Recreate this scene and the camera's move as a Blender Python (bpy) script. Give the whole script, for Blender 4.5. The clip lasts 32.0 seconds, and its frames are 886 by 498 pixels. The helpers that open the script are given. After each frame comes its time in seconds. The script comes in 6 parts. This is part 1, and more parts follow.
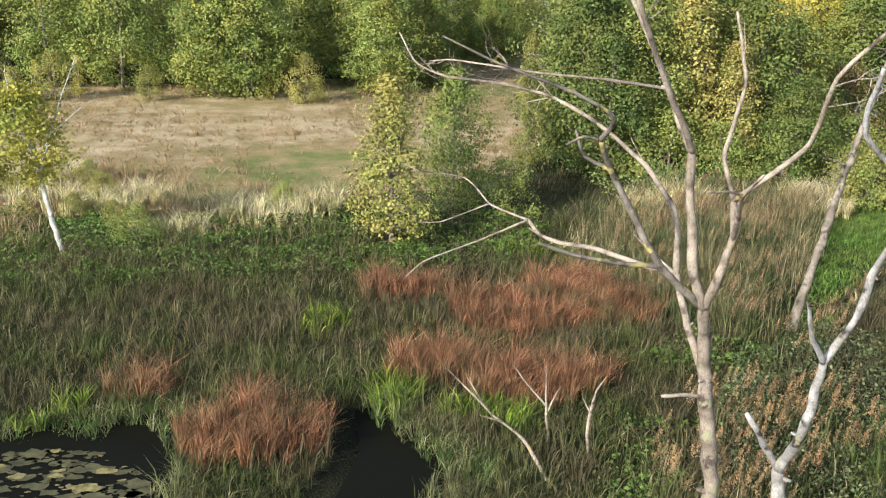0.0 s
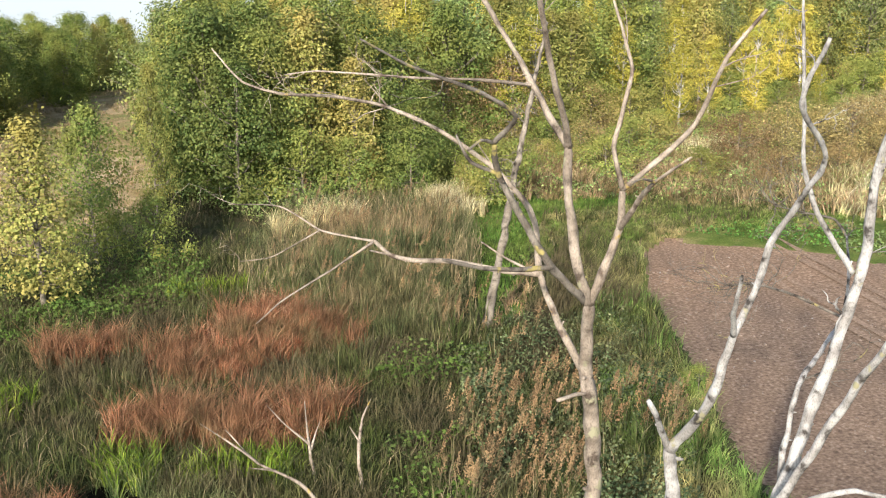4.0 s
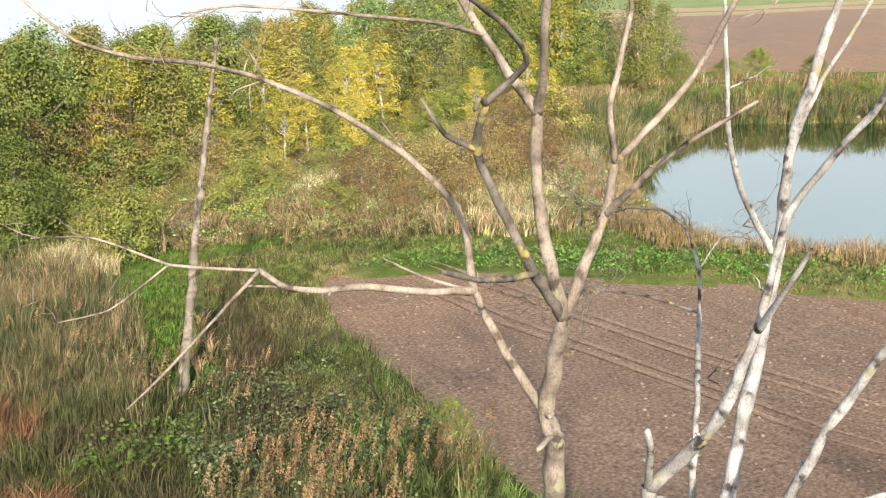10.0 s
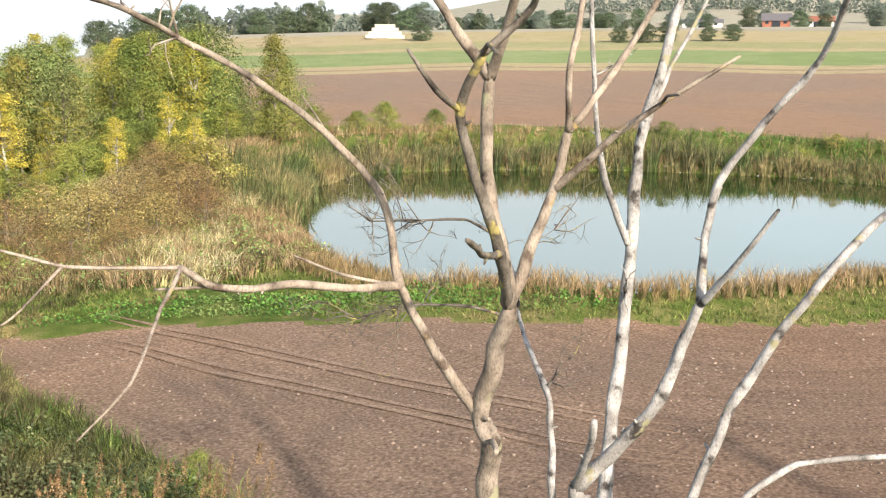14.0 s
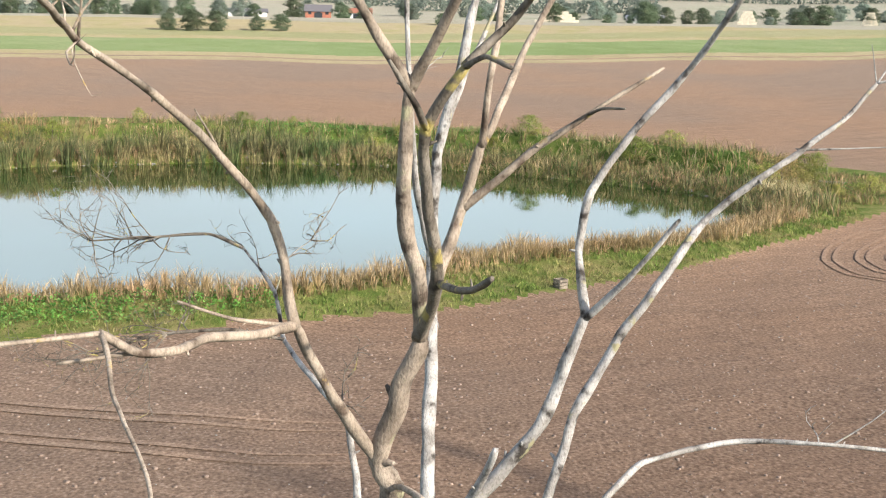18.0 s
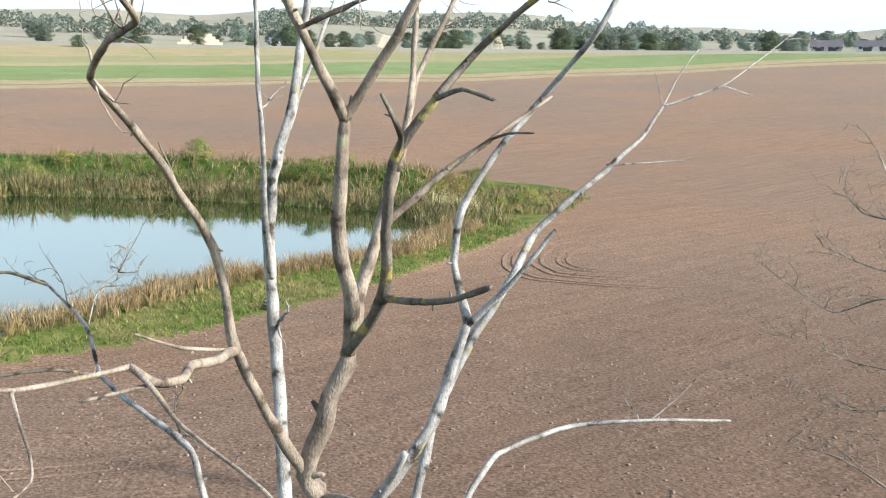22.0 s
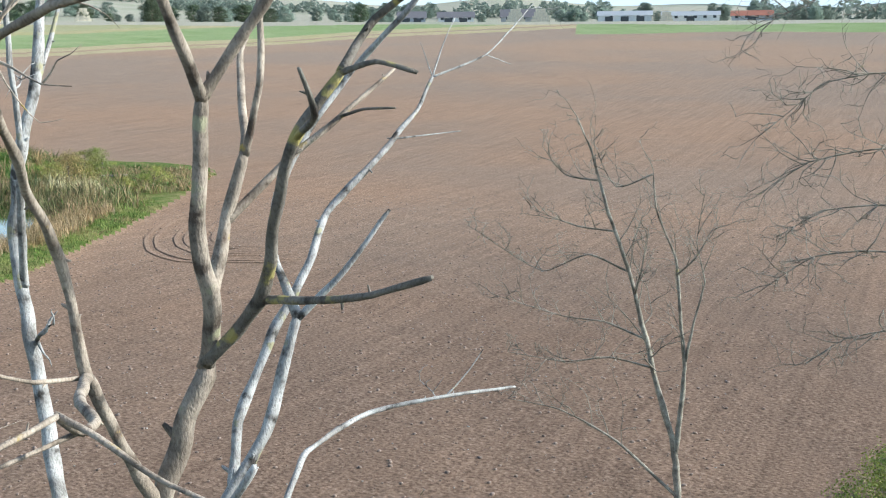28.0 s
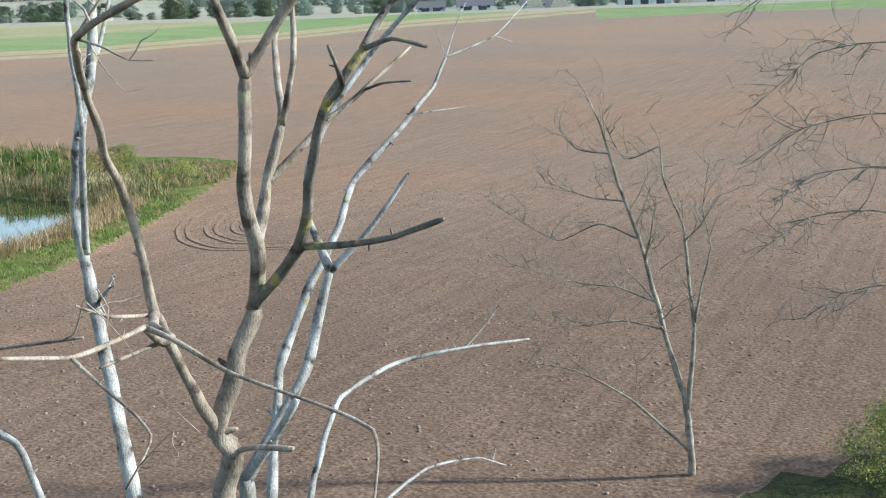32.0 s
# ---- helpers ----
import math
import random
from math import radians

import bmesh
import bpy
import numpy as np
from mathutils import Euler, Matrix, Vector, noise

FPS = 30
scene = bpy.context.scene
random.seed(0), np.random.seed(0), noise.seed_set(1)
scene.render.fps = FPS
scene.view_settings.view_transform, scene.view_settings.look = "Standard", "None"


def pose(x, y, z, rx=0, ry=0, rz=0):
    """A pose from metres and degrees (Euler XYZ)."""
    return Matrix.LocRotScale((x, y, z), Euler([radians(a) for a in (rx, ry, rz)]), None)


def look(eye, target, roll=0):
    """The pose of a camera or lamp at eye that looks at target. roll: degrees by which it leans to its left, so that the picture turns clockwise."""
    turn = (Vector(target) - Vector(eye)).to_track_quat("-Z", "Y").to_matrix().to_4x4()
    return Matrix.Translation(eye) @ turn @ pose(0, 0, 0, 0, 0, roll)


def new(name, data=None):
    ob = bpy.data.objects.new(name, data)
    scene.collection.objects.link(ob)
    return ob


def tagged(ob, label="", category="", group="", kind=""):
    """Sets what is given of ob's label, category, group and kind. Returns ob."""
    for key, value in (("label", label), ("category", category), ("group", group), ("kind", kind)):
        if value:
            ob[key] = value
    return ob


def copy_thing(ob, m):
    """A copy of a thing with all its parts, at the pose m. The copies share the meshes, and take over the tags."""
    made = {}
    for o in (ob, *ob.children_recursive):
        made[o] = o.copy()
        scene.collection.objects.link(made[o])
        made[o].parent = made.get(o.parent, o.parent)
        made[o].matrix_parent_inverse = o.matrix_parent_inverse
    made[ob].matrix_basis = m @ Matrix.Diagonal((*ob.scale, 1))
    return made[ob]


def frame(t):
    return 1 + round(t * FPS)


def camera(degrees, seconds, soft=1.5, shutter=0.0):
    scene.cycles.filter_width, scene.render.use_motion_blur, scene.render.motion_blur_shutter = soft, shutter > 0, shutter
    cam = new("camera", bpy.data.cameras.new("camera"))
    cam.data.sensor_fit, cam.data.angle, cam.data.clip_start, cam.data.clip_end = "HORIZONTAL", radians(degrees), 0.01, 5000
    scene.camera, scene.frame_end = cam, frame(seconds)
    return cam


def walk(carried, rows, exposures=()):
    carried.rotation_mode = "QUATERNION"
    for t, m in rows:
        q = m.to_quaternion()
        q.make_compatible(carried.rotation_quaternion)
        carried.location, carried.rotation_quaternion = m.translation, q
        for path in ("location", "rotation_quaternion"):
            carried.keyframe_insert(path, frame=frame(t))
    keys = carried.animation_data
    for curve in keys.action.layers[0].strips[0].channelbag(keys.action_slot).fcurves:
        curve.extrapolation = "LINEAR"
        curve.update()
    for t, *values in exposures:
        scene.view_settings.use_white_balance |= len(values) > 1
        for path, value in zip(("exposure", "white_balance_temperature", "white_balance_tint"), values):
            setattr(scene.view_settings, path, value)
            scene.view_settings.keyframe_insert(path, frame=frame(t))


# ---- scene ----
cam = camera(44.0, 32.0, soft=1.15)
PATH = [
    (0, (-3.979, -9.122, 8.469), (-3.209, -4.411, 6.984), 1.26),
    (0.5, (-4.323, -8.777, 8.404), (-3.404, -4.089, 6.928), 1.06),
    (1, (-4.728, -8.660, 8.362), (-3.567, -4.016, 6.916), 0.82),
    (1.5, (-5.106, -8.544, 8.288), (-3.668, -3.967, 6.879), 0.53),
    (2, (-5.460, -8.365, 8.186), (-3.738, -3.876, 6.813), 0.23),
    (2.5, (-5.820, -8.183, 8.109), (-3.821, -3.799, 6.773), -0.03),
    (3, (-6.088, -7.927, 8.121), (-3.854, -3.659, 6.782), -0.16),
    (3.5, (-6.279, -7.623, 8.136), (-3.820, -3.481, 6.795), -0.17),
    (4, (-6.390, -7.296, 8.144), (-3.752, -3.265, 6.803), -0.16),
    (4.5, (-6.396, -7.073, 8.121), (-3.651, -3.108, 6.798), -0.29),
    (6.5, (-6.435, -5.720, 8.082), (-3.164, -2.166, 6.792), -0.79),
    (7, (-6.408, -5.409, 7.952), (-3.031, -1.945, 6.688), -0.79),
    (7.5, (-6.436, -5.101, 7.798), (-2.944, -1.742, 6.566), -0.74),
    (8, (-6.486, -4.774, 7.647), (-2.877, -1.530, 6.442), -0.68),
    (8.5, (-6.571, -4.405, 7.508), (-2.832, -1.303, 6.326), -0.62),
    (9, (-6.636, -4.055, 7.376), (-2.781, -1.086, 6.223), -0.58),
    (9.5, (-6.714, -3.684, 7.252), (-2.735, -0.872, 6.128), -0.59),
    (10, (-6.789, -3.338, 7.153), (-2.685, -0.704, 6.051), -0.52),
    (10.5, (-6.815, -3.032, 7.050), (-2.593, -0.581, 5.972), -0.50),
    (11, (-6.811, -2.714, 6.966), (-2.482, -0.449, 5.905), -0.43),
    (11.5, (-6.904, -2.350, 6.904), (-2.459, -0.315, 5.854), -0.15),
    (12, (-6.955, -2.039, 6.759), (-2.400, -0.224, 5.780), 0.16),
    (12.5, (-7.050, -1.852, 6.578), (-2.405, -0.221, 5.708), 0.37),
    (13, (-6.951, -1.600, 6.613), (-2.244, -0.174, 5.713), 0.32),
    (13.5, (-6.982, -1.330, 6.558), (-2.215, -0.102, 5.685), 0.40),
    (15.5, (-6.632, -0.064, 6.446), (-1.705, 0.219, 5.639), -0.71),
    (16, (-6.564, 0.280, 6.445), (-1.631, 0.191, 5.638), -0.82),
    (16.5, (-6.316, 0.454, 6.422), (-1.393, 0.100, 5.621), -0.64),
    (17, (-6.202, 0.590, 6.559), (-1.309, 0.086, 5.660), 0.19),
    (17.5, (-6.158, 0.841, 6.561), (-1.292, 0.100, 5.680), 0.75),
    (18, (-6.251, 1.113, 6.596), (-1.421, 0.153, 5.732), 0.91),
    (18.5, (-6.318, 1.364, 6.618), (-1.534, 0.181, 5.772), 0.87),
    (19, (-6.320, 1.598, 6.617), (-1.593, 0.190, 5.795), 0.82),
    (19.5, (-6.327, 1.831, 6.623), (-1.665, 0.221, 5.807), 0.89),
    (20, (-6.333, 2.064, 6.629), (-1.735, 0.271, 5.827), 0.88),
    (20.5, (-6.309, 2.269, 6.619), (-1.775, 0.310, 5.841), 0.76),
    (21, (-6.255, 2.453, 6.626), (-1.791, 0.337, 5.857), 0.65),
    (21.5, (-6.201, 2.642, 6.630), (-1.818, 0.360, 5.871), 0.58),
    (22, (-6.168, 2.817, 6.631), (-1.868, 0.379, 5.883), 0.52),
    (22.5, (-6.089, 2.973, 6.653), (-1.874, 0.396, 5.887), 0.47),
    (23, (-5.978, 3.121, 6.643), (-1.850, 0.408, 5.872), 0.43),
    (23.5, (-5.864, 3.259, 6.659), (-1.826, 0.418, 5.872), 0.51),
    (24, (-5.698, 3.400, 6.656), (-1.761, 0.420, 5.869), 0.57),
    (24.5, (-5.518, 3.516, 6.653), (-1.677, 0.415, 5.857), 0.55),
    (26.5, (-4.938, 3.737, 6.619), (-1.461, 0.239, 5.798), -0.05),
    (27, (-4.885, 3.744, 6.621), (-1.523, 0.138, 5.786), -0.18),
    (27.5, (-4.837, 3.728, 6.624), (-1.596, 0.017, 5.775), -0.32),
    (28, (-4.791, 3.687, 6.624), (-1.641, -0.098, 5.756), -0.36),
    (28.5, (-4.768, 3.591, 6.657), (-1.602, -0.170, 5.744), -0.29),
    (29, (-4.723, 3.512, 6.663), (-1.541, -0.230, 5.728), -0.26),
    (29.5, (-4.676, 3.420, 6.658), (-1.476, -0.301, 5.699), -0.30),
    (30, (-4.694, 3.434, 6.626), (-1.482, -0.275, 5.669), -0.75),
    (30.5, (-4.934, 3.711, 6.608), (-1.700, 0.004, 5.668), -1.10),
    (31, (-5.140, 3.956, 6.596), (-1.898, 0.258, 5.662), -1.45),
    (31.5, (-5.318, 4.187, 6.575), (-2.076, 0.486, 5.653), -1.80),
    (32, (-5.479, 4.389, 6.554), (-2.240, 0.682, 5.640), -2.10),
]
walk(cam, [(t, look(eye, target, roll)) for t, eye, target, roll in PATH], [(0, 0.62, 5950, 6), (4, 0.62, 6250, 8), (9, 0.62, 6450, 9), (13, 0.66, 6650, 10), (16, 0.64, 6500, 10), (19, 0.62, 6250, 8), (24, 0.62, 5700, 4), (32, 0.52, 5400, 0)])

# ---- light ----
SUN_AZ, SUN_EL = 230.0, 25.0
sun_dir = Vector((math.sin(radians(SUN_AZ)) * math.cos(radians(SUN_EL)), math.cos(radians(SUN_AZ)) * math.cos(radians(SUN_EL)), math.sin(radians(SUN_EL))))
sun = new("sun", bpy.data.lights.new("sun", "SUN"))
sun.data.energy, sun.data.angle, sun.data.color = 4.8, radians(2.0), (1.0, 0.90, 0.77)
sun.matrix_world = look(sun_dir * 100, (0, 0, 0))
world = bpy.data.worlds.new("sky_world")
scene.world = world
world.use_nodes = True
wn = world.node_tree
sky = wn.nodes.new("ShaderNodeTexSky")
sky.sky_type, sky.sun_disc = "NISHITA", False
sky.sun_elevation, sky.sun_rotation = radians(SUN_EL), radians(SUN_AZ)
sky.air_density, sky.dust_density, sky.ozone_density = 1.0, 2.5, 1.0
wn.links.new(sky.outputs[0], wn.nodes["Background"].inputs[0])
wn.nodes["Background"].inputs[1].default_value = 0.11



# ---- materials ----
def mat(name):
    m = bpy.data.materials.new(name)
    m.use_nodes = True
    return m, m.node_tree.nodes, m.node_tree.links, m.node_tree.nodes["Principled BSDF"]


def ramp(nodes, stops):
    r = nodes.new("ShaderNodeValToRGB")
    while len(r.color_ramp.elements) < len(stops):
        r.color_ramp.elements.new(0.5)
    for e, (p, c) in zip(r.color_ramp.elements, stops):
        e.position, e.color = p, (*c, 1)
    return r


def noise_node(nodes, links, scale, detail=5, coord="Object", stretch=None):
    tc = nodes.new("ShaderNodeTexCoord")
    n = nodes.new("ShaderNodeTexNoise")
    n.inputs["Scale"].default_value, n.inputs["Detail"].default_value = scale, detail
    if stretch:
        mp = nodes.new("ShaderNodeMapping")
        mp.inputs["Scale"].default_value = stretch
        links.new(tc.outputs[coord], mp.inputs[0])
        links.new(mp.outputs[0], n.inputs["Vector"])
    else:
        links.new(tc.outputs[coord], n.inputs["Vector"])
    return n


def mixc(nodes, links, a, b, fac, mode="MIX"):
    m = nodes.new("ShaderNodeMix")
    m.data_type, m.blend_type = "RGBA", mode
    for sock, v in ((m.inputs["Factor"], fac), (m.inputs["A"], a), (m.inputs["B"], b)):
        if hasattr(v, "links"):
            links.new(v, sock)
        elif isinstance(v, tuple):
            sock.default_value = (*v, 1)
        else:
            sock.default_value = v
    return m.outputs["Result"]


def bump(nodes, links, height, strength, dist, bsdf):
    b = nodes.new("ShaderNodeBump")
    b.inputs["Strength"].default_value, b.inputs["Distance"].default_value = strength, dist
    links.new(height, b.inputs["Height"])
    links.new(b.outputs[0], bsdf.inputs["Normal"])


def leafy(name, stops, rough=0.65, translucent=0.3, patch=None, pscale=0.35, second=None, sscale=1.3, tuft=3.2, depth=1.0, hues=(0.470, 0.520)):
    """Blades and leaves: colour by piece, with broad patches."""
    m, nodes, links, bsdf = mat(name)
    geo = nodes.new("ShaderNodeNewGeometry")
    mid = [sum(c[k] for _, c in stops) / len(stops) for k in range(3)]
    r = ramp(nodes, [(p, tuple(mid[k] + 1.0 * (c[k] - mid[k]) for k in range(3))) for p, c in stops])
    links.new(geo.outputs["Random Per Island"], r.inputs[0])
    col = r.outputs[0]
    if second:
        sn = noise_node(nodes, links, sscale, 5)
        sr = ramp(nodes, [(0.46, (0, 0, 0)), (0.62, (0.85, 0.85, 0.85))])
        links.new(sn.outputs["Fac"], sr.inputs[0])
        col = mixc(nodes, links, col, second, sr.outputs[0])
    n = noise_node(nodes, links, pscale, 3)
    if patch:
        pr = ramp(nodes, [(0.44, (0, 0, 0)), (0.60, (0.9, 0.9, 0.9))])
        links.new(n.outputs["Fac"], pr.inputs[0])
        col = mixc(nodes, links, col, patch, pr.outputs[0])
    tn = noise_node(nodes, links, tuft, 3)
    tr_ = ramp(nodes, [(0.36, (0.52, 0.54, 0.52)), (0.50, (0.95, 0.95, 0.95)), (0.64, (1.42, 1.40, 1.36))])
    links.new(tn.outputs["Fac"], tr_.inputs[0])
    col = mixc(nodes, links, col, tr_.outputs[0], depth, "MULTIPLY")
    oi = nodes.new("ShaderNodeObjectInfo")
    hv = nodes.new("ShaderNodeHueSaturation")
    mr = nodes.new("ShaderNodeMapRange")
    mr.inputs["To Min"].default_value, mr.inputs["To Max"].default_value = 0.74, 1.34
    links.new(oi.outputs["Random"], mr.inputs[0])
    links.new(mr.outputs[0], hv.inputs["Value"])
    mh = nodes.new("ShaderNodeMapRange")
    mh.inputs["To Min"].default_value, mh.inputs["To Max"].default_value = hues
    links.new(oi.outputs["Random"], mh.inputs[0])
    links.new(mh.outputs[0], hv.inputs["Hue"])
    links.new(col, hv.inputs["Color"])
    col = hv.outputs[0]
    links.new(col, bsdf.inputs["Base Color"])
    bsdf.inputs["Roughness"].default_value = rough
    bsdf.inputs["Specular IOR Level"].default_value = 0.25
    tr = nodes.new("ShaderNodeBsdfTranslucent")
    links.new(col, tr.inputs[0])
    mx = nodes.new("ShaderNodeMixShader")
    mx.inputs[0].default_value = translucent
    links.new(bsdf.outputs[0], mx.inputs[1])
    links.new(tr.outputs[0], mx.inputs[2])
    links.new(mx.outputs[0], nodes["Material Output"].inputs[0])
    return m


def bark(name, light, dark, lichen, lichen_amount):
    m, nodes, links, bsdf = mat(name)
    streak = noise_node(nodes, links, 7, 7)
    fine = noise_node(nodes, links, 70, 6, stretch=(1, 1, 0.5))
    blot = noise_node(nodes, links, 3.4, 7)
    r = ramp(nodes, [(0.33, dark), (0.42, tuple(0.66 * a for a in light)), (0.56, tuple(0.92 * a for a in light)), (0.72, light)])
    links.new(streak.outputs["Fac"], r.inputs[0])
    rb = ramp(nodes, [(0.42, (1, 1, 1)), (0.60, (0.50, 0.48, 0.46))])
    links.new(blot.outputs["Fac"], rb.inputs[0])
    col = mixc(nodes, links, r.outputs[0], rb.outputs[0], 0.8, "MULTIPLY")
    rf = ramp(nodes, [(0.34, (0.62, 0.60, 0.58)), (0.52, (1.04, 1.04, 1.04))])
    links.new(fine.outputs["Fac"], rf.inputs[0])
    col = mixc(nodes, links, col, rf.outputs[0], 0.8, "MULTIPLY")
    lr = ramp(nodes, [(1 - lichen_amount, (0, 0, 0)), (1 - lichen_amount + 0.06, (1, 1, 1))])
    ln = noise_node(nodes, links, 5.5, 6)
    links.new(ln.outputs["Fac"], lr.inputs[0])
    col = mixc(nodes, links, col, lichen, lr.outputs[0])
    links.new(col, bsdf.inputs["Base Color"])
    bsdf.inputs["Roughness"].default_value = 0.8
    bsdf.inputs["Specular IOR Level"].default_value = 0.25
    add = mixc(nodes, links, streak.outputs["Color"], fine.outputs["Color"], 0.5)
    bump(nodes, links, add, 1.0, 0.022, bsdf)
    return m


M_PALE = bark("weathered_pale_wood", (0.52, 0.43, 0.345), (0.15, 0.11, 0.085), (0.44, 0.31, 0.08), 0.36)
M_BROWN = bark("weathered_brown_wood", (0.43, 0.355, 0.285), (0.12, 0.092, 0.072), (0.33, 0.31, 0.20), 0.40)
M_DARKWOOD = bark("dark_lichened_wood", (0.27, 0.235, 0.195), (0.075, 0.060, 0.050), (0.40, 0.33, 0.12), 0.40)
M_GREY = bark("weathered_grey_wood", (0.58, 0.555, 0.53), (0.085, 0.074, 0.066), (0.36, 0.33, 0.20), 0.37)
M_TWIG = bark("dark_twig_bark", (0.46, 0.41, 0.33), (0.20, 0.17, 0.135), (0.40, 0.35, 0.16), 0.32)
M_TRUNK = bark("tree_bark", (0.36, 0.31, 0.25), (0.11, 0.09, 0.07), (0.30, 0.30, 0.16), 0.34)
M_BIRCH = bark("white_birch_bark", (0.78, 0.75, 0.69), (0.16, 0.14, 0.12), (0.55, 0.50, 0.40), 0.30)

M_SEDGE = leafy("green_sedge", [(0.0, (0.042, 0.062, 0.020)), (0.45, (0.108, 0.140, 0.046)), (0.8, (0.225, 0.230, 0.095)), (1.0, (0.500, 0.430, 0.255))], patch=(0.175, 0.158, 0.078), pscale=0.5, second=(0.090, 0.150, 0.036), sscale=1.7)
M_ORANGE = leafy("rust_orange_sedge", [(0.0, (0.150, 0.090, 0.035)), (0.4, (0.365, 0.185, 0.080)), (0.8, (0.580, 0.315, 0.150)), (1.0, (0.780, 0.570, 0.330))], translucent=0.3, patch=(0.330, 0.200, 0.095), pscale=1.3, second=(0.215, 0.195, 0.090), sscale=1.1)
M_IRIS = leafy("bright_green_blades", [(0.0, (0.110, 0.225, 0.022)), (0.6, (0.225, 0.380, 0.042)), (1.0, (0.370, 0.460, 0.085))])
M_REED = leafy("brown_reed", [(0.0, (0.055, 0.075, 0.026)), (0.35, (0.115, 0.110, 0.050)), (0.70, (0.250, 0.180, 0.110)), (1.0, (0.520, 0.395, 0.260))], patch=(0.085, 0.105, 0.040), pscale=0.45, second=(0.330, 0.215, 0.135), sscale=0.4)
M_STRAW = leafy("dry_straw_grass", [(0.0, (0.330, 0.270, 0.120)), (0.5, (0.520, 0.415, 0.205)), (1.0, (0.700, 0.600, 0.370))], patch=(0.330, 0.270, 0.110), pscale=0.6, second=(0.560, 0.420, 0.220), sscale=0.4)
M_PALESTRAW = leafy("bleached_pale_grass", [(0.0, (0.380, 0.315, 0.190)), (0.6, (0.600, 0.520, 0.350)), (1.0, (0.780, 0.700, 0.530))], patch=(0.500, 0.410, 0.240), pscale=0.7, second=(0.420, 0.370, 0.190), sscale=1.2)
M_BANKREED = leafy("dark_bank_reed", [(0.0, (0.060, 0.060, 0.030)), (0.4, (0.105, 0.098, 0.048)), (0.8, (0.190, 0.160, 0.085)), (1.0, (0.330, 0.275, 0.155))], patch=(0.080, 0.110, 0.036), pscale=0.3, second=(0.270, 0.195, 0.105), sscale=0.22)
M_PLUME = leafy("reed_plume", [(0.0, (0.150, 0.085, 0.050)), (0.6, (0.290, 0.160, 0.090)), (1.0, (0.420, 0.250, 0.150))], translucent=0.35, patch=(0.270, 0.175, 0.105), pscale=0.9)
M_GRASS = leafy("short_green_grass", [(0.0, (0.095, 0.165, 0.036)), (0.6, (0.180, 0.270, 0.062)), (1.0, (0.380, 0.390, 0.150))], patch=(0.360, 0.310, 0.140), pscale=0.45, second=(0.140, 0.240, 0.050), sscale=1.5)
M_TRACKGRASS = leafy("vivid_track_grass", [(0.0, (0.050, 0.150, 0.024)), (0.6, (0.110, 0.270, 0.046)), (1.0, (0.220, 0.360, 0.080))], patch=(0.150, 0.250, 0.055), pscale=0.6)
M_HERB = leafy("herb_leaves", [(0.0, (0.065, 0.150, 0.032)), (0.6, (0.135, 0.260, 0.056)), (1.0, (0.240, 0.360, 0.100))], patch=(0.120, 0.220, 0.042), pscale=0.8, second=(0.180, 0.210, 0.080), sscale=0.5)
M_HERB2 = leafy("grey_green_herb_leaves", [(0.0, (0.060, 0.100, 0.042)), (0.6, (0.140, 0.190, 0.085)), (1.0, (0.300, 0.330, 0.175))], patch=(0.165, 0.180, 0.080), pscale=0.7)
M_LEAF = leafy("alder_leaves", [(0.0, (0.120, 0.190, 0.045)), (0.6, (0.225, 0.305, 0.075)), (1.0, (0.350, 0.400, 0.110))], translucent=0.22, patch=(0.290, 0.300, 0.070), pscale=0.5, tuft=1.6, depth=0.6, hues=(0.505, 0.474))
M_LEAF2 = leafy("olive_autumn_leaves", [(0.0, (0.180, 0.225, 0.055)), (0.6, (0.315, 0.330, 0.088)), (1.0, (0.460, 0.420, 0.130))], translucent=0.22, patch=(0.330, 0.300, 0.080), pscale=0.6, tuft=1.6, depth=0.6, hues=(0.505, 0.474))
M_YELLOW = leafy("yellow_autumn_leaves", [(0.0, (0.340, 0.350, 0.060)), (0.5, (0.520, 0.470, 0.085)), (1.0, (0.700, 0.570, 0.120))], translucent=0.25, patch=(0.480, 0.430, 0.085), pscale=0.7, second=(0.300, 0.370, 0.080), sscale=0.6, depth=0.4, hues=(0.505, 0.488))
# Alder leaf colours darkened by a fifth, shade of the grove painted in.
M_SHADELEAF = leafy("deep_green_leaves", [(0.0, (0.095, 0.150, 0.037)), (0.6, (0.175, 0.240, 0.062)), (1.0, (0.290, 0.330, 0.095))], translucent=0.25, patch=(0.235, 0.250, 0.062), pscale=0.5, tuft=1.6, depth=0.6, hues=(0.505, 0.474))
M_WILLOW = leafy("grey_willow_leaves", [(0.0, (0.150, 0.220, 0.075)), (0.6, (0.245, 0.320, 0.110)), (1.0, (0.380, 0.420, 0.175))], translucent=0.25, patch=(0.270, 0.300, 0.090))
# Leaf colour lifted and greyed to carry the haze of distance.
M_HAZYLEAF = leafy("distant_foliage", [(0.0, (0.22, 0.27, 0.22)), (0.6, (0.27, 0.32, 0.265)), (1.0, (0.32, 0.37, 0.31))], translucent=0.5, depth=0.3)
# Hedge green lightened and blued too, standing in for distance haze.
M_HEDGE = leafy("dark_hedge_leaves", [(0.0, (0.085, 0.120, 0.070)), (0.6, (0.135, 0.180, 0.105)), (1.0, (0.190, 0.235, 0.140))], translucent=0.3, depth=0.3)
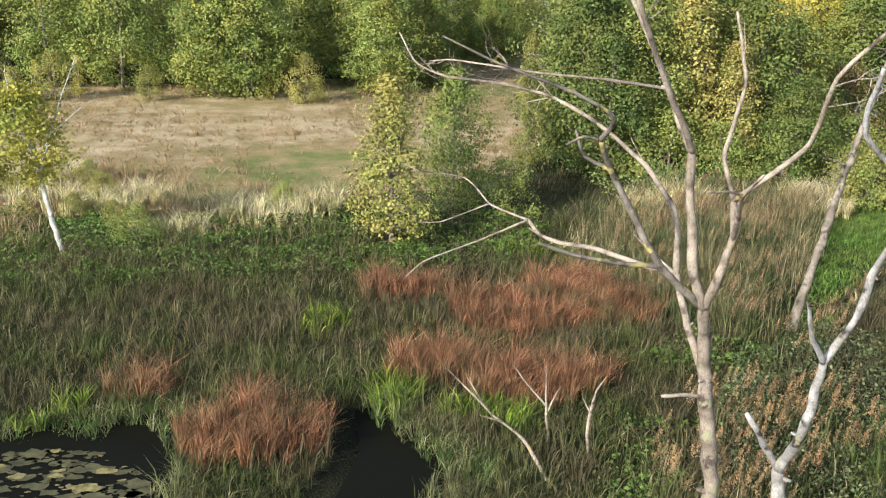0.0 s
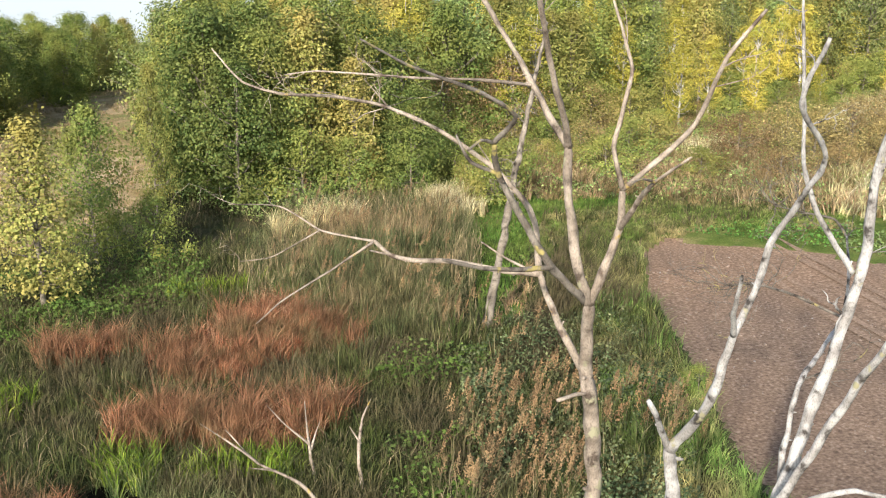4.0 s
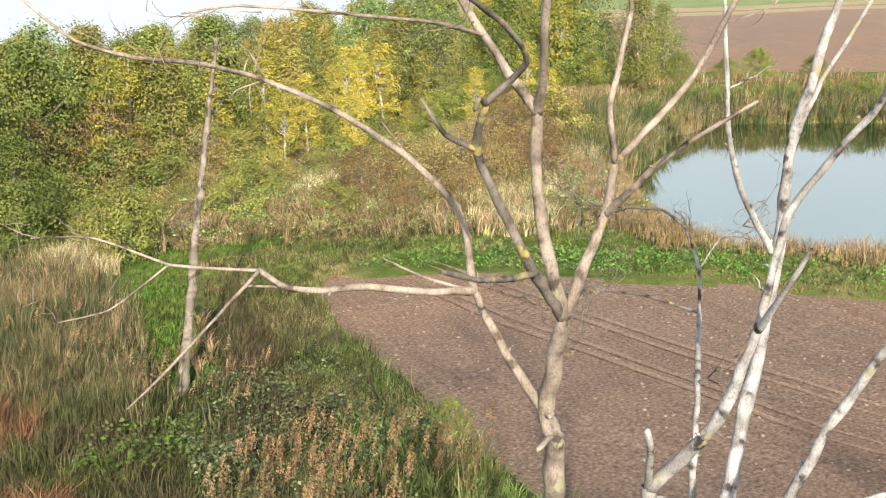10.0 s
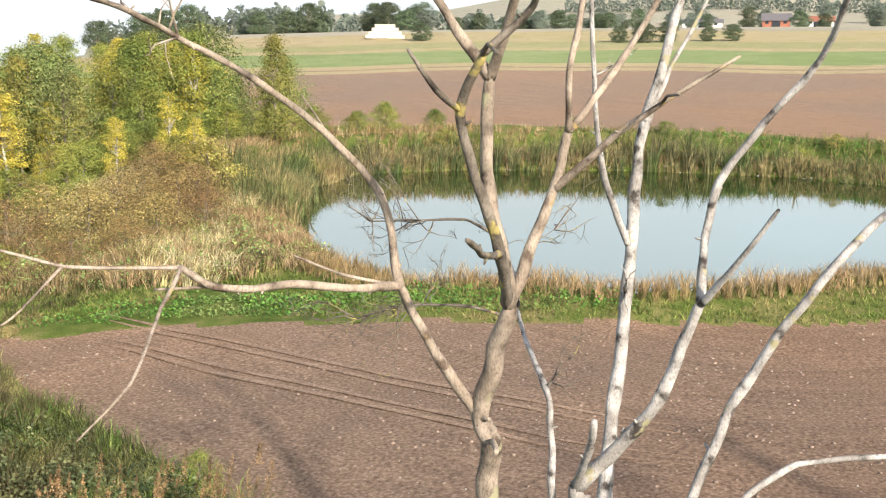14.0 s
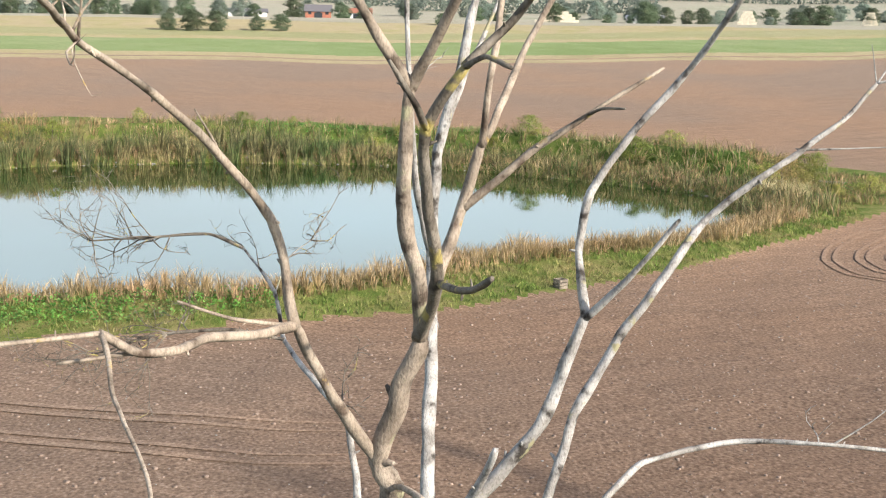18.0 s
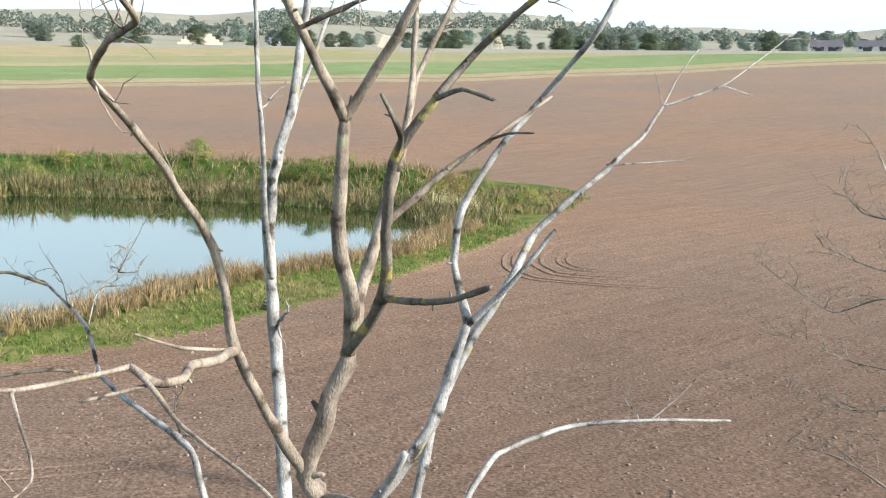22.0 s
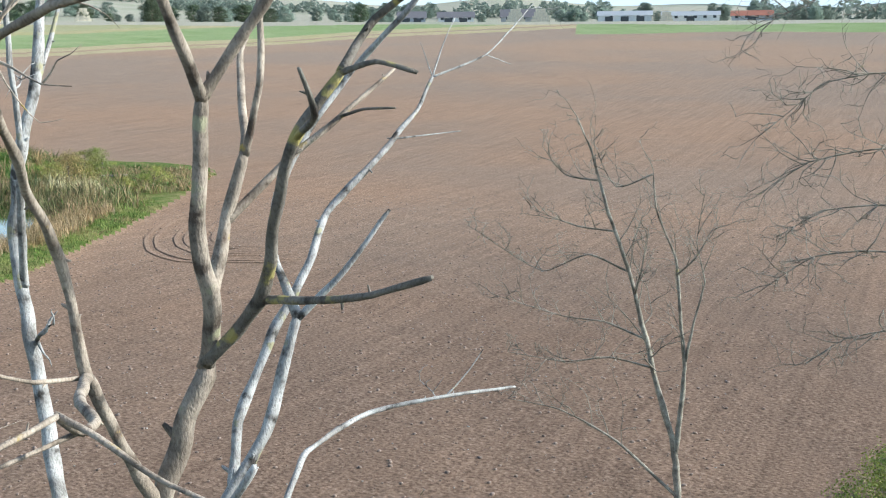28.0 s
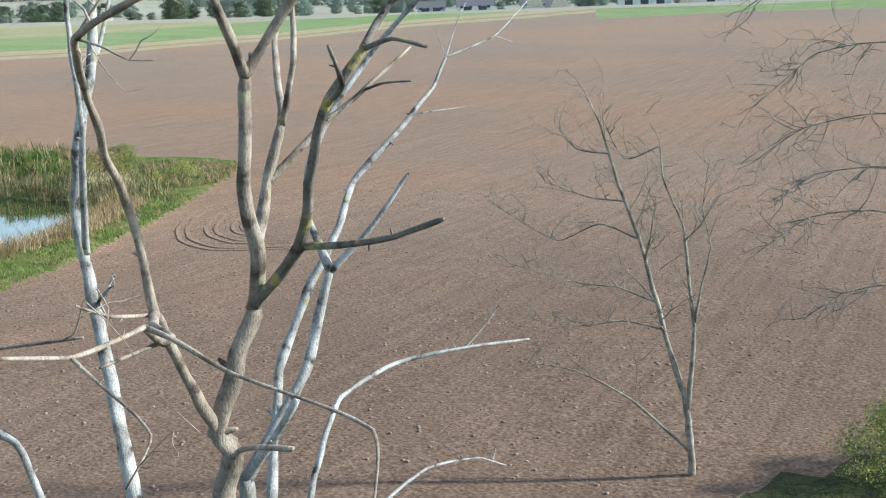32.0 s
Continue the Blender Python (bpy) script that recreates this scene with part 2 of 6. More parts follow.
M_BANKGREEN = leafy("bank_bramble_green", [(0.0, (0.045, 0.085, 0.020)), (0.6, (0.115, 0.170, 0.042)), (1.0, (0.260, 0.280, 0.090))], patch=(0.210, 0.190, 0.085), pscale=0.3, second=(0.085, 0.150, 0.030), sscale=0.6, tuft=1.4)
M_RUST = leafy("bare_brown_shrub_twigs", [(0.0, (0.235, 0.165, 0.070)), (0.6, (0.400, 0.300, 0.125)), (1.0, (0.540, 0.410, 0.180))], patch=(0.330, 0.290, 0.115), pscale=0.8)


def soil(name, base, dark, light, furrow):
    m, nodes, links, bsdf = mat(name)
    big = noise_node(nodes, links, 0.035, 4)
    mid = noise_node(nodes, links, 0.9, 6)
    fine = noise_node(nodes, links, 14, 8)
    tc = nodes.new("ShaderNodeTexCoord")
    at = nodes.new("ShaderNodeAttribute")
    at.attribute_name = "furrow"
    sep = nodes.new("ShaderNodeSeparateXYZ")
    links.new(tc.outputs["Object"], sep.inputs[0])
    comb = nodes.new("ShaderNodeCombineXYZ")
    links.new(at.outputs["Fac"] if furrow else sep.outputs[0], comb.inputs[0])
    slow = nodes.new("ShaderNodeMath")
    slow.operation = "MULTIPLY"
    slow.inputs[1].default_value = 0.035
    links.new(sep.outputs[1], slow.inputs[0])
    links.new(slow.outputs[0], comb.inputs[1])
    fn = nodes.new("ShaderNodeTexNoise")
    fn.inputs["Scale"].default_value, fn.inputs["Detail"].default_value, fn.inputs["Roughness"].default_value = 2.6, 5, 0.75
    links.new(comb.outputs[0], fn.inputs["Vector"])
    r = ramp(nodes, [(0.3, dark), (0.55, base), (0.78, light)])
    links.new(fine.outputs["Fac"], r.inputs[0])
    c1 = ramp(nodes, [(0.35, (0.94, 0.94, 0.94)), (0.65, (1.05, 1.04, 1.03))])
    links.new(mid.outputs["Fac"], c1.inputs[0])
    c2 = ramp(nodes, [(0.34, (0.85, 0.84, 0.83)), (0.5, (1.0, 1.0, 1.0)), (0.66, (1.12, 1.11, 1.10))])
    links.new(fn.outputs["Fac"], c2.inputs[0])
    c3 = ramp(nodes, [(0.4, (0.92, 0.95, 1.0)), (0.6, (1.06, 1.0, 0.96))])
    links.new(big.outputs["Fac"], c3.inputs[0])
    col = mixc(nodes, links, r.outputs[0], c1.outputs[0], 1.0, "MULTIPLY")
    col = mixc(nodes, links, col, c2.outputs[0], 1.0, "MULTIPLY")
    col = mixc(nodes, links, col, c3.outputs[0], 1.0, "MULTIPLY")
    if furrow:
        # Darker, bluer soil around (5, -14), easing out between 6 and 26 m.
        away = nodes.new("ShaderNodeVectorMath")
        away.operation = "DISTANCE"
        away.inputs[1].default_value = (5, -14, 0)
        links.new(tc.outputs["Object"], away.inputs[0])
        patch_fade = nodes.new("ShaderNodeMapRange")
        patch_fade.inputs["From Min"].default_value, patch_fade.inputs["From Max"].default_value = 6, 26
        links.new(away.outputs["Value"], patch_fade.inputs[0])
        darker_soil = mixc(nodes, links, col, (0.66, 0.69, 0.74), 1.0, "MULTIPLY")
        col = mixc(nodes, links, darker_soil, col, patch_fade.outputs[0])
        # Soil paled and blued from 40 to 190 m: haze painted into the colour.
        haze_fade = nodes.new("ShaderNodeMapRange")
        haze_fade.inputs["From Min"].default_value, haze_fade.inputs["From Max"].default_value = 40, 190
        links.new(away.outputs["Value"], haze_fade.inputs[0])
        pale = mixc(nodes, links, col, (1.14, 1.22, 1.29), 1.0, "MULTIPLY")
        col = mixc(nodes, links, col, pale, haze_fade.outputs[0])
    links.new(col, bsdf.inputs["Base Color"])
    bsdf.inputs["Roughness"].default_value = 0.95
    bsdf.inputs["Specular IOR Level"].default_value = 0.1
    h = mixc(nodes, links, fine.outputs["Color"], fn.outputs["Color"], 0.45)
    bump(nodes, links, h, 0.8, 0.07, bsdf)
    return m


def turf(name, a, b, c, scale=0.5):
    m, nodes, links, bsdf = mat(name)
    big = noise_node(nodes, links, scale * 0.25, 4)
    mid = noise_node(nodes, links, scale * 3, 6)
    fine = noise_node(nodes, links, 22, 6)
    r = ramp(nodes, [(0.40, a), (0.5, b), (0.60, c)])
    mm = mixc(nodes, links, big.outputs["Color"], mid.outputs["Color"], 0.5)
    links.new(mm, r.inputs[0])
    f = ramp(nodes, [(0.3, (0.6, 0.6, 0.6)), (0.7, (1.25, 1.25, 1.25))])
    links.new(fine.outputs["Fac"], f.inputs[0])
    col = mixc(nodes, links, r.outputs[0], f.outputs[0], 1.0, "MULTIPLY")
    links.new(col, bsdf.inputs["Base Color"])
    bsdf.inputs["Roughness"].default_value = 0.95
    bsdf.inputs["Specular IOR Level"].default_value = 0.1
    bump(nodes, links, fine.outputs["Fac"], 0.8, 0.06, bsdf)
    return m


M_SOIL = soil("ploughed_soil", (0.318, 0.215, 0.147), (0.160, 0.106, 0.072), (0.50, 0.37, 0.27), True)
M_MARSH = turf("marsh_ground", (0.035, 0.045, 0.018), (0.065, 0.072, 0.03), (0.11, 0.095, 0.05))
M_MEADOW = turf("dry_meadow", (0.20, 0.23, 0.075), (0.40, 0.30, 0.155), (0.62, 0.50, 0.32), 0.35)
M_TURF = turf("bank_turf", (0.07, 0.12, 0.02), (0.15, 0.19, 0.045), (0.28, 0.25, 0.10))
M_CROP = turf("young_green_crop", (0.24, 0.31, 0.12), (0.28, 0.35, 0.15), (0.34, 0.38, 0.19), 0.05)
M_STUBBLE = turf("pale_stubble", (0.40, 0.34, 0.19), (0.50, 0.41, 0.25), (0.42, 0.38, 0.18), 0.05)
# Far land kept pale and greyish, its distance haze set in the colour.
M_FARHAZE = turf("distant_fields", (0.38, 0.36, 0.27), (0.46, 0.42, 0.33), (0.36, 0.37, 0.27), 0.01)
M_PASTURE = turf("pale_pasture", (0.33, 0.34, 0.16), (0.38, 0.37, 0.19), (0.42, 0.39, 0.22), 0.05)
M_MUD = turf("pond_bed", (0.02, 0.022, 0.012), (0.03, 0.03, 0.016), (0.04, 0.04, 0.02))


def water(name, color, rough, wave, spec=0.5, ior=1.33):
    m, nodes, links, bsdf = mat(name)
    n = noise_node(nodes, links, wave, 4, stretch=(1, 2.2, 1))
    bsdf.inputs["Base Color"].default_value = (*color, 1)
    bsdf.inputs["Roughness"].default_value = rough
    bsdf.inputs["IOR"].default_value = ior
    bsdf.inputs["Specular IOR Level"].default_value = spec
    bump(nodes, links, n.outputs["Fac"], 0.06, 0.02, bsdf)
    return m


M_POND = water("pond_water", (0.018, 0.042, 0.008), 0.015, 2.5, 0.5, 3.4)
M_BOG = water("dark_bog_water", (0.010, 0.010, 0.007), 0.25, 5, 0.03)


def plain(name, color, rough=0.7, var=0.25, scale=3.0, metal=0.0):
    m, nodes, links, bsdf = mat(name)
    n = noise_node(nodes, links, scale, 6)
    r = ramp(nodes, [(0.3, tuple(c * (1 - var) for c in color)), (0.7, tuple(min(1, c * (1 + var)) for c in color))])
    links.new(n.outputs["Fac"], r.inputs[0])
    links.new(r.outputs[0], bsdf.inputs["Base Color"])
    bsdf.inputs["Roughness"].default_value, bsdf.inputs["Metallic"].default_value = rough, metal
    bump(nodes, links, n.outputs["Fac"], 0.3, 0.02, bsdf)
    return m


M_STONE = plain("grey_stone", (0.36, 0.34, 0.31), 0.85, 0.3, 6)
M_CLOD = plain("soil_clod", (0.25, 0.185, 0.146), 0.95, 0.4, 9)
M_WEED = plain("floating_weed", (0.085, 0.078, 0.032), 0.8, 0.6, 5)
M_WEEDTOP = plain("yellow_weed_crust", (0.24, 0.20, 0.075), 0.85, 0.6, 9)
M_WHITE = plain("white_render", (0.72, 0.72, 0.70), 0.7, 0.08)
M_ROOF = plain("dark_slate_roof", (0.16, 0.15, 0.16), 0.7, 0.2)
M_REDROOF = plain("red_brick", (0.36, 0.14, 0.09), 0.8, 0.2)
M_BALE = plain("pale_straw_bales", (0.68, 0.61, 0.48), 0.9, 0.2, 2)
M_GREYWALL = plain("grey_cladding", (0.42, 0.43, 0.45), 0.6, 0.12)
M_GLASS = plain("dark_window", (0.03, 0.035, 0.04), 0.15, 0.1)


# ---- building helpers ----
rng = np.random.default_rng(7)


def mesh_from(name, verts, loops, starts, mats, smooth=False, mat_index=None):
    me = bpy.data.meshes.new(name)
    verts = np.asarray(verts, np.float32)
    loops, starts = np.asarray(loops, np.int32), np.asarray(starts, np.int32)
    me.vertices.add(len(verts))
    me.vertices.foreach_set("co", verts.ravel())
    me.loops.add(len(loops))
    me.loops.foreach_set("vertex_index", loops)
    me.polygons.add(len(starts))
    me.polygons.foreach_set("loop_start", starts)
    if smooth:
        me.polygons.foreach_set("use_smooth", np.ones(len(starts), bool))
    for m in mats:
        me.materials.append(m)
    if mat_index is not None:
        me.polygons.foreach_set("material_index", np.asarray(mat_index, np.int32))
    me.update(calc_edges=True)
    me.validate()
    return me


def part(name, data, material, parent, label=""):
    """Links a bmesh or a mesh as one object under a thing or a part, in the thing's own axes."""
    if isinstance(data, bmesh.types.BMesh):
        me = bpy.data.meshes.new(name)
        data.to_mesh(me)
        data.free()
    else:
        me = data
    if material and not me.materials:
        me.materials.append(material)
    ob = new(name, me)
    ob.parent = parent
    if label:
        ob["label"] = label
    return ob


def empty(name, at, label, category, group="", kind=""):
    e = new(name)
    e.empty_display_size = 0.2
    e.location = at
    return tagged(e, label, category, group, kind)


def smooth_line(pts, radii, step=0.07):
    """A line through the points, bending only close to each of them, with radii carried along."""
    pts = [Vector(p) for p in pts]
    n = len(pts)
    tan = []
    for i in range(n):
        d = (pts[min(i + 1, n - 1)] - pts[max(i - 1, 0)])
        tan.append(d.normalized())
    out, rad = [], []
    for i in range(n - 1):
        b, c = pts[i], pts[i + 1]
        ln = (c - b).length
        m0, m1 = tan[i] * ln * 0.55 + (c - b) * 0.35, tan[i + 1] * ln * 0.55 + (c - b) * 0.35
        k = max(2, int(ln / step))
        for q in range(k):
            u = q / k
            out.append(b * (2 * u ** 3 - 3 * u * u + 1) + m0 * (u ** 3 - 2 * u * u + u) + c * (3 * u * u - 2 * u ** 3) + m1 * (u ** 3 - u * u))
            rad.append(radii[i] + (radii[i + 1] - radii[i]) * u)
    out.append(pts[-1]), rad.append(radii[-1])
    return out, rad


def tube(pts, radii, sides=9, step=0.07, rough=0.10, seed=0, broken=True):
    """A tapered limb of wandering thickness, with a ragged broken end. Returns vertices and faces."""
    line, rad = smooth_line(pts, radii, step)
    verts, faces = [], []
    up = Vector((0.31, 0.17, 0.93))
    for i, (p, r) in enumerate(zip(line, rad)):
        d = (line[min(i + 1, len(line) - 1)] - line[max(i - 1, 0)]).normalized()
        s = d.cross(up)
        s = s.normalized() if s.length > 0.05 else d.cross(Vector((1, 0, 0))).normalized()
        t = s.cross(d)
        swell = 1 + 0.20 * noise.noise(p * 4.3 + Vector((seed, 0, 0)))
        off = Vector((noise.noise(p * 4 + Vector((seed, 5, 0))), noise.noise(p * 4 + Vector((seed, 9, 3))), 0)) * (r * 0.35 + 0.006)
        for k in range(sides):
            a = 2 * math.pi * k / sides
            q = s * math.cos(a) + t * math.sin(a)
            rr = r * swell * (1 + rough * noise.noise(Vector((p.x * 6 + q.x * 2, p.y * 6 + q.y * 2, p.z * 3 + seed))) * 2)
            if broken and i == len(line) - 1:
                verts.append(p + off + q * rr * 0.8 + d * r * (0.9 * noise.noise(q * 3 + Vector((seed, 1, 1))) + 0.3))
            else:
                verts.append(p + off + q * rr)
    n = len(line)
    for i in range(n - 1):
        for k in range(sides):
            k2 = (k + 1) % sides
            faces.append((i * sides + k, i * sides + k2, (i + 1) * sides + k2, (i + 1) * sides + k))
    faces.append(tuple(range(sides))[::-1])
    faces.append(tuple((n - 1) * sides + k for k in range(sides)))
    return verts, faces


def limb_mesh(name, tubes, material):
    vs, fs = [], []
    for v, f in tubes:
        o = len(vs)
        vs += [tuple(x) for x in v]
        fs += [tuple(i + o for i in q) for q in f]
    me = bpy.data.meshes.new(name)
    me.from_pydata(vs, [], fs)
    me.polygons.foreach_set("use_smooth", np.ones(len(fs), bool))
    me.materials.append(material)
    me.update()
    return me


def rvec(r, s):
    return Vector((r.gauss(0, s), r.gauss(0, s), r.gauss(0, s)))


def twig_tubes(start, direction, length, radius, r, depth=2, sides=5):
    """A crooked twig that forks a few times."""
    pts, d = [Vector(start)], Vector(direction).normalized()
    n = 4
    for i in range(n):
        d = (d + rvec(r, 0.28) + Vector((0, 0, 0.04))).normalized()
        pts.append(pts[-1] + d * length / n)
    out = [tube(pts, [radius * (1 - 0.8 * i / n) for i in range(n + 1)], sides, length / 7, 0.05, r.random() * 50, False)]
    if depth > 0:
        for i in range(1, n + 1):
            if r.random() < 0.8:
                side = (d + rvec(r, 0.8)).normalized()
                out += twig_tubes(pts[i], side, length * r.uniform(0.35, 0.65), radius * 0.6, r, depth - 1, 4)
    return out


def inside(poly, x, y):
    c = np.zeros(len(x), bool)
    j = len(poly) - 1
    for i in range(len(poly)):
        (xi, yi), (xj, yj) = poly[i], poly[j]
        c ^= ((yi > y) != (yj > y)) & (x < (xj - xi) * (y - yi) / (yj - yi + 1e-12) + xi)
        j = i
    return c


# ---- the lie of the land ----
FIELD = [(-6, -90), (-2.5, -30), (-1.0, -14.5), (0.5, -11.8), (1.1, -9.8), (2.4, -6), (4.2, -1), (6.6, 3.6), (8.9, 6.9), (11.7, 11.2), (14.2, 14.0), (15.6, 14.6), (17.9, 11.0),
         (20.0, 5.0), (20.8, -0.6), (21.4, -4.2), (24.1, -9.2), (26.6, -13.8), (31.5, -20.5), (38.0, -28.0), (45.5, -36.3), (49, -38.5), (53, -38), (60, -33), (70, -26), (84, -8), (88, 14), (82, 34), (150, 50),
         (180, 0), (170, -70), (140, -140), (100, -190), (40, -200), (0, -200)]
POND = [(24.6, 6.4), (25.6, 3.0), (24.6, 0.4), (26.3, -3.0), (29.0, -6.2), (30.4, -10.5), (31.6, -14.5), (35.5, -19.5), (41.5, -23.0), (46.0, -22.5), (52.0, -18.5), (58.0, -13.0), (62.0, -7.0),
        (63.5, 2.0), (61.5, 12.0), (57.0, 18.0), (49.0, 18.2), (42.0, 16.2), (36.5, 14.8), (31.0, 12.0), (27.0, 9.2)]
BOG = [(-15, 2.5), (-15, 7.6), (-10.5, 7.6), (-8.6, 8.5), (-6.9, 8.4), (-5.9, 8.9), (-5.6, 7.6), (-5.5, 5.6), (-4.8, 5.0), (-3.7, 5.6), (-3.1, 7.1), (-3.0, 8.6), (-2.3, 8.8), (-1.7, 7.7), (-1.3, 6.2), (-1.9, 4.0), (-4, 2.0)]
MEADOW = [(-40, 22), (-16, 23), (-7.0, 22.0), (-3.0, 22.6), (1.0, 24.0), (4.0, 26.0), (5.6, 29.5), (8.5, 36), (12.5, 46), (15.5, 57), (8, 56), (2, 48), (-6, 45.5), (-40, 42)]
EL_AZ = [-180, -150, -120, 35, 45, 55, 65, 75, 85, 95, 140, 160, 180]
EL_V = [1.3, 1.3, -4.8, -4.8, -3.2, -0.6, 1.2, 1.55, 1.7, 1.75, 1.6, 1.5, 1.3]


def far_slope(x, y):
    az = np.degrees(np.arctan2(x, y))
    return np.tan(np.radians(np.interp(az, EL_AZ, EL_V)))


def ground_z(x, y):
    x, y = np.asarray(x, float), np.asarray(y, float)
    r = np.hypot(x, y)
    s = far_slope(x, y)
    z280 = 7.3 + 280 * s
    k = np.clip((r - 62) / 218, 0, 1)
    k = k * k * 0.35 + k * 0.65
    z = z280 * k + np.maximum(r - 280, 0) * (s - 0.004)
    az = np.degrees(np.arctan2(x, y))
    z = z + np.clip((r - 430) / 900, 0, 1) * (np.interp(az, [60, 85, 125, 138, 180], [12, 46, 46, 26, 26]) + 5 * np.sin(az * 0.23) + 3 * np.sin(az * 0.61 + 2)) * ((az > 60) & (az < 180))
    near = np.clip(1 - r / 80, 0, 1)
    return z + near * 0.05 * (np.sin(x * 0.9 + 1.3 * np.sin(y * 0.5)) * np.cos(y * 0.7))


def edge_distance(poly, x, y):
    d = np.full(len(x), 1e9)
    for i in range(len(poly)):
        (ax, ay), (bx, by) = poly[i - 1], poly[i]
        vx, vy = bx - ax, by - ay
        t = np.clip(((x - ax) * vx + (y - ay) * vy) / (vx * vx + vy * vy + 1e-9), 0, 1)
        d = np.minimum(d, np.hypot(x - ax - t * vx, y - ay - t * vy))
    return d


def land(x, y):
    """Height of the ground with pond, pool and bank worked in."""
    x, y = np.atleast_1d(np.asarray(x, float)), np.atleast_1d(np.asarray(y, float))
    z = ground_z(x, y)
    r = np.hypot(x, y)
    sel = (r < 95)
    if sel.any():
        xs, ys = x[sel], y[sel]
        for poly, depth, bank in ((POND, 0.9, 0.28), (BOG, 0.35, 0.0)):
            ins, d = inside(poly, xs, ys), edge_distance(poly, xs, ys)
            z[sel] += np.where(ins, -depth * np.clip(d / 2.2 + 0.38, 0, 1), -0.38 * depth * np.clip(1 - d / 0.9, 0, 1) + bank * np.exp(-((d - 2.2) / 1.5) ** 2))
        ridge = [(30, 26), (42, 17.5), (58, 19), (64.5, 10), (66, -8), (57, -17), (45, -24.5), (50, -40), (96, -10), (94, 34), (60, 46)]
        d, e = edge_distance(POND, xs, ys), np.clip(edge_distance(ridge, xs, ys) / 5.0, 0, 1)
        z[sel] += np.where(inside(ridge, xs, ys), 1.6 * e * e * (3 - 2 * e) * np.exp(-((d - 6.5) / 3.2) ** 2), 0)
        z[sel] -= np.where(inside(FIELD, xs, ys), 0.04, 0)
    return z


def build_ground():
    rad = np.concatenate([np.linspace(0.0, 70, 200), np.geomspace(70.4, 300, 230), np.geomspace(310, 2200, 34)])
    ang = np.radians(np.concatenate([np.arange(-46, 174, 0.35), np.linspace(174, 314, 40, endpoint=False)]))
    na = len(ang)
    R, A = np.meshgrid(rad, ang, indexing="ij")
    X, Y = R * np.sin(A), R * np.cos(A)
    Z = land(X.ravel(), Y.ravel()).reshape(X.shape)
    verts = np.stack([X.ravel(), Y.ravel(), Z.ravel()], 1)
    i, j = np.meshgrid(np.arange(len(rad) - 1), np.arange(na), indexing="ij")
    i, j = i.ravel(), j.ravel()
    j2 = (j + 1) % na
    quads = np.stack([i * na + j, i * na + j2, (i + 1) * na + j2, (i + 1) * na + j], 1)
    cx, cy = verts[quads, 0].mean(1), verts[quads, 1].mean(1)
    r, az = np.hypot(cx, cy), np.degrees(np.arctan2(cx, cy))
    wob = 2.5 * np.sin(az * 0.21) + 1.5 * np.sin(az * 0.53 + 1)
    mi = np.zeros(len(quads), int)
    mi[inside(MEADOW, cx, cy)] = 1
    east = (az > 50) & (az < 175)
    mi[inside(FIELD, cx, cy)] = 2
    band = (r + wob) / np.interp(az, [60, 100, 112, 122, 132, 142, 150], [1.0, 1.0, 1.06, 1.16, 1.32, 1.5, 1.66])
    mi[east & (r > 92) & (az > 60)] = 5
    mi[east & (band >= 158) & (band < 164)] = 6
    mi[east & (band >= 166) & (band < 174)] = 6
    mi[east & (band >= 174) & (band < 206)] = 7
    mi[east & (band >= 206) & (band < 214)] = 6
    mi[east & (band >= 214) & (band < 232)] = 9
    mi[east & (band >= 232)] = 6
    mi[(az > 147.5) & (az < 175) & (r > 236 + wob)] = 7
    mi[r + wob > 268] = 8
    bank = ~inside(FIELD, cx, cy) & (cx > 13) & (r < 92) & (cy < 40) & east
    mi[bank & (edge_distance(POND, cx, cy) < 30)] = 3
    mi[(mi == 0) & (cx > 11.5) & (cy > 9) & (r < 62)] = 10
    mi[(r > 62) & ~east] = 10
    mi[inside(POND, cx, cy) | inside(BOG, cx, cy)] = 4
    me = mesh_from("ground", verts, quads.ravel(), np.arange(0, quads.size, 4), [M_MARSH, M_MEADOW, M_SOIL, M_TURF, M_MUD, M_SOIL, M_STUBBLE, M_CROP, M_FARHAZE, M_PASTURE, M_TURF], True, mi)
    fur = me.attributes.new("furrow", "FLOAT", "POINT")
    edge = [(40, -130), (17.6, -50), (9.1, -18), (6.9, -9), (5.6, -4), (6.2, 1.5), (8.9, 6.9), (14.2, 14)]
    d = np.full(len(verts), 1e9)
    for (ax, ay), (bx, by) in zip(edge, edge[1:] + [(60, 72)]):
        vx, vy = bx - ax, by - ay
        u = np.clip(((verts[:, 0] - ax) * vx + (verts[:, 1] - ay) * vy) / (vx * vx + vy * vy), 0, 1)
        d = np.minimum(d, np.hypot(verts[:, 0] - ax - u * vx, verts[:, 1] - ay - u * vy))
    fur.data.foreach_set("value", d.astype(np.float32))
    tagged(new("ground", me), "marsh, ploughed field and farmland running to the horizon", "ground", kind="structure")


def flat_sheet(name, poly, z, material, label):
    bm = bmesh.new()
    bm.faces.new([bm.verts.new((x, y, z)) for x, y in poly])
    bmesh.ops.triangulate(bm, faces=bm.faces)
    me = bpy.data.meshes.new(name)
    bm.to_mesh(me)
    bm.free()
    me.materials.append(material)
    tagged(new(name, me), label, "water", kind="structure")


def grow(poly, d):
    cx, cy = sum(p[0] for p in poly) / len(poly), sum(p[1] for p in poly) / len(poly)
    return [(x + d * (x - cx) / math.hypot(x - cx, y - cy), y + d * (y - cy) / math.hypot(x - cx, y - cy)) for x, y in poly]


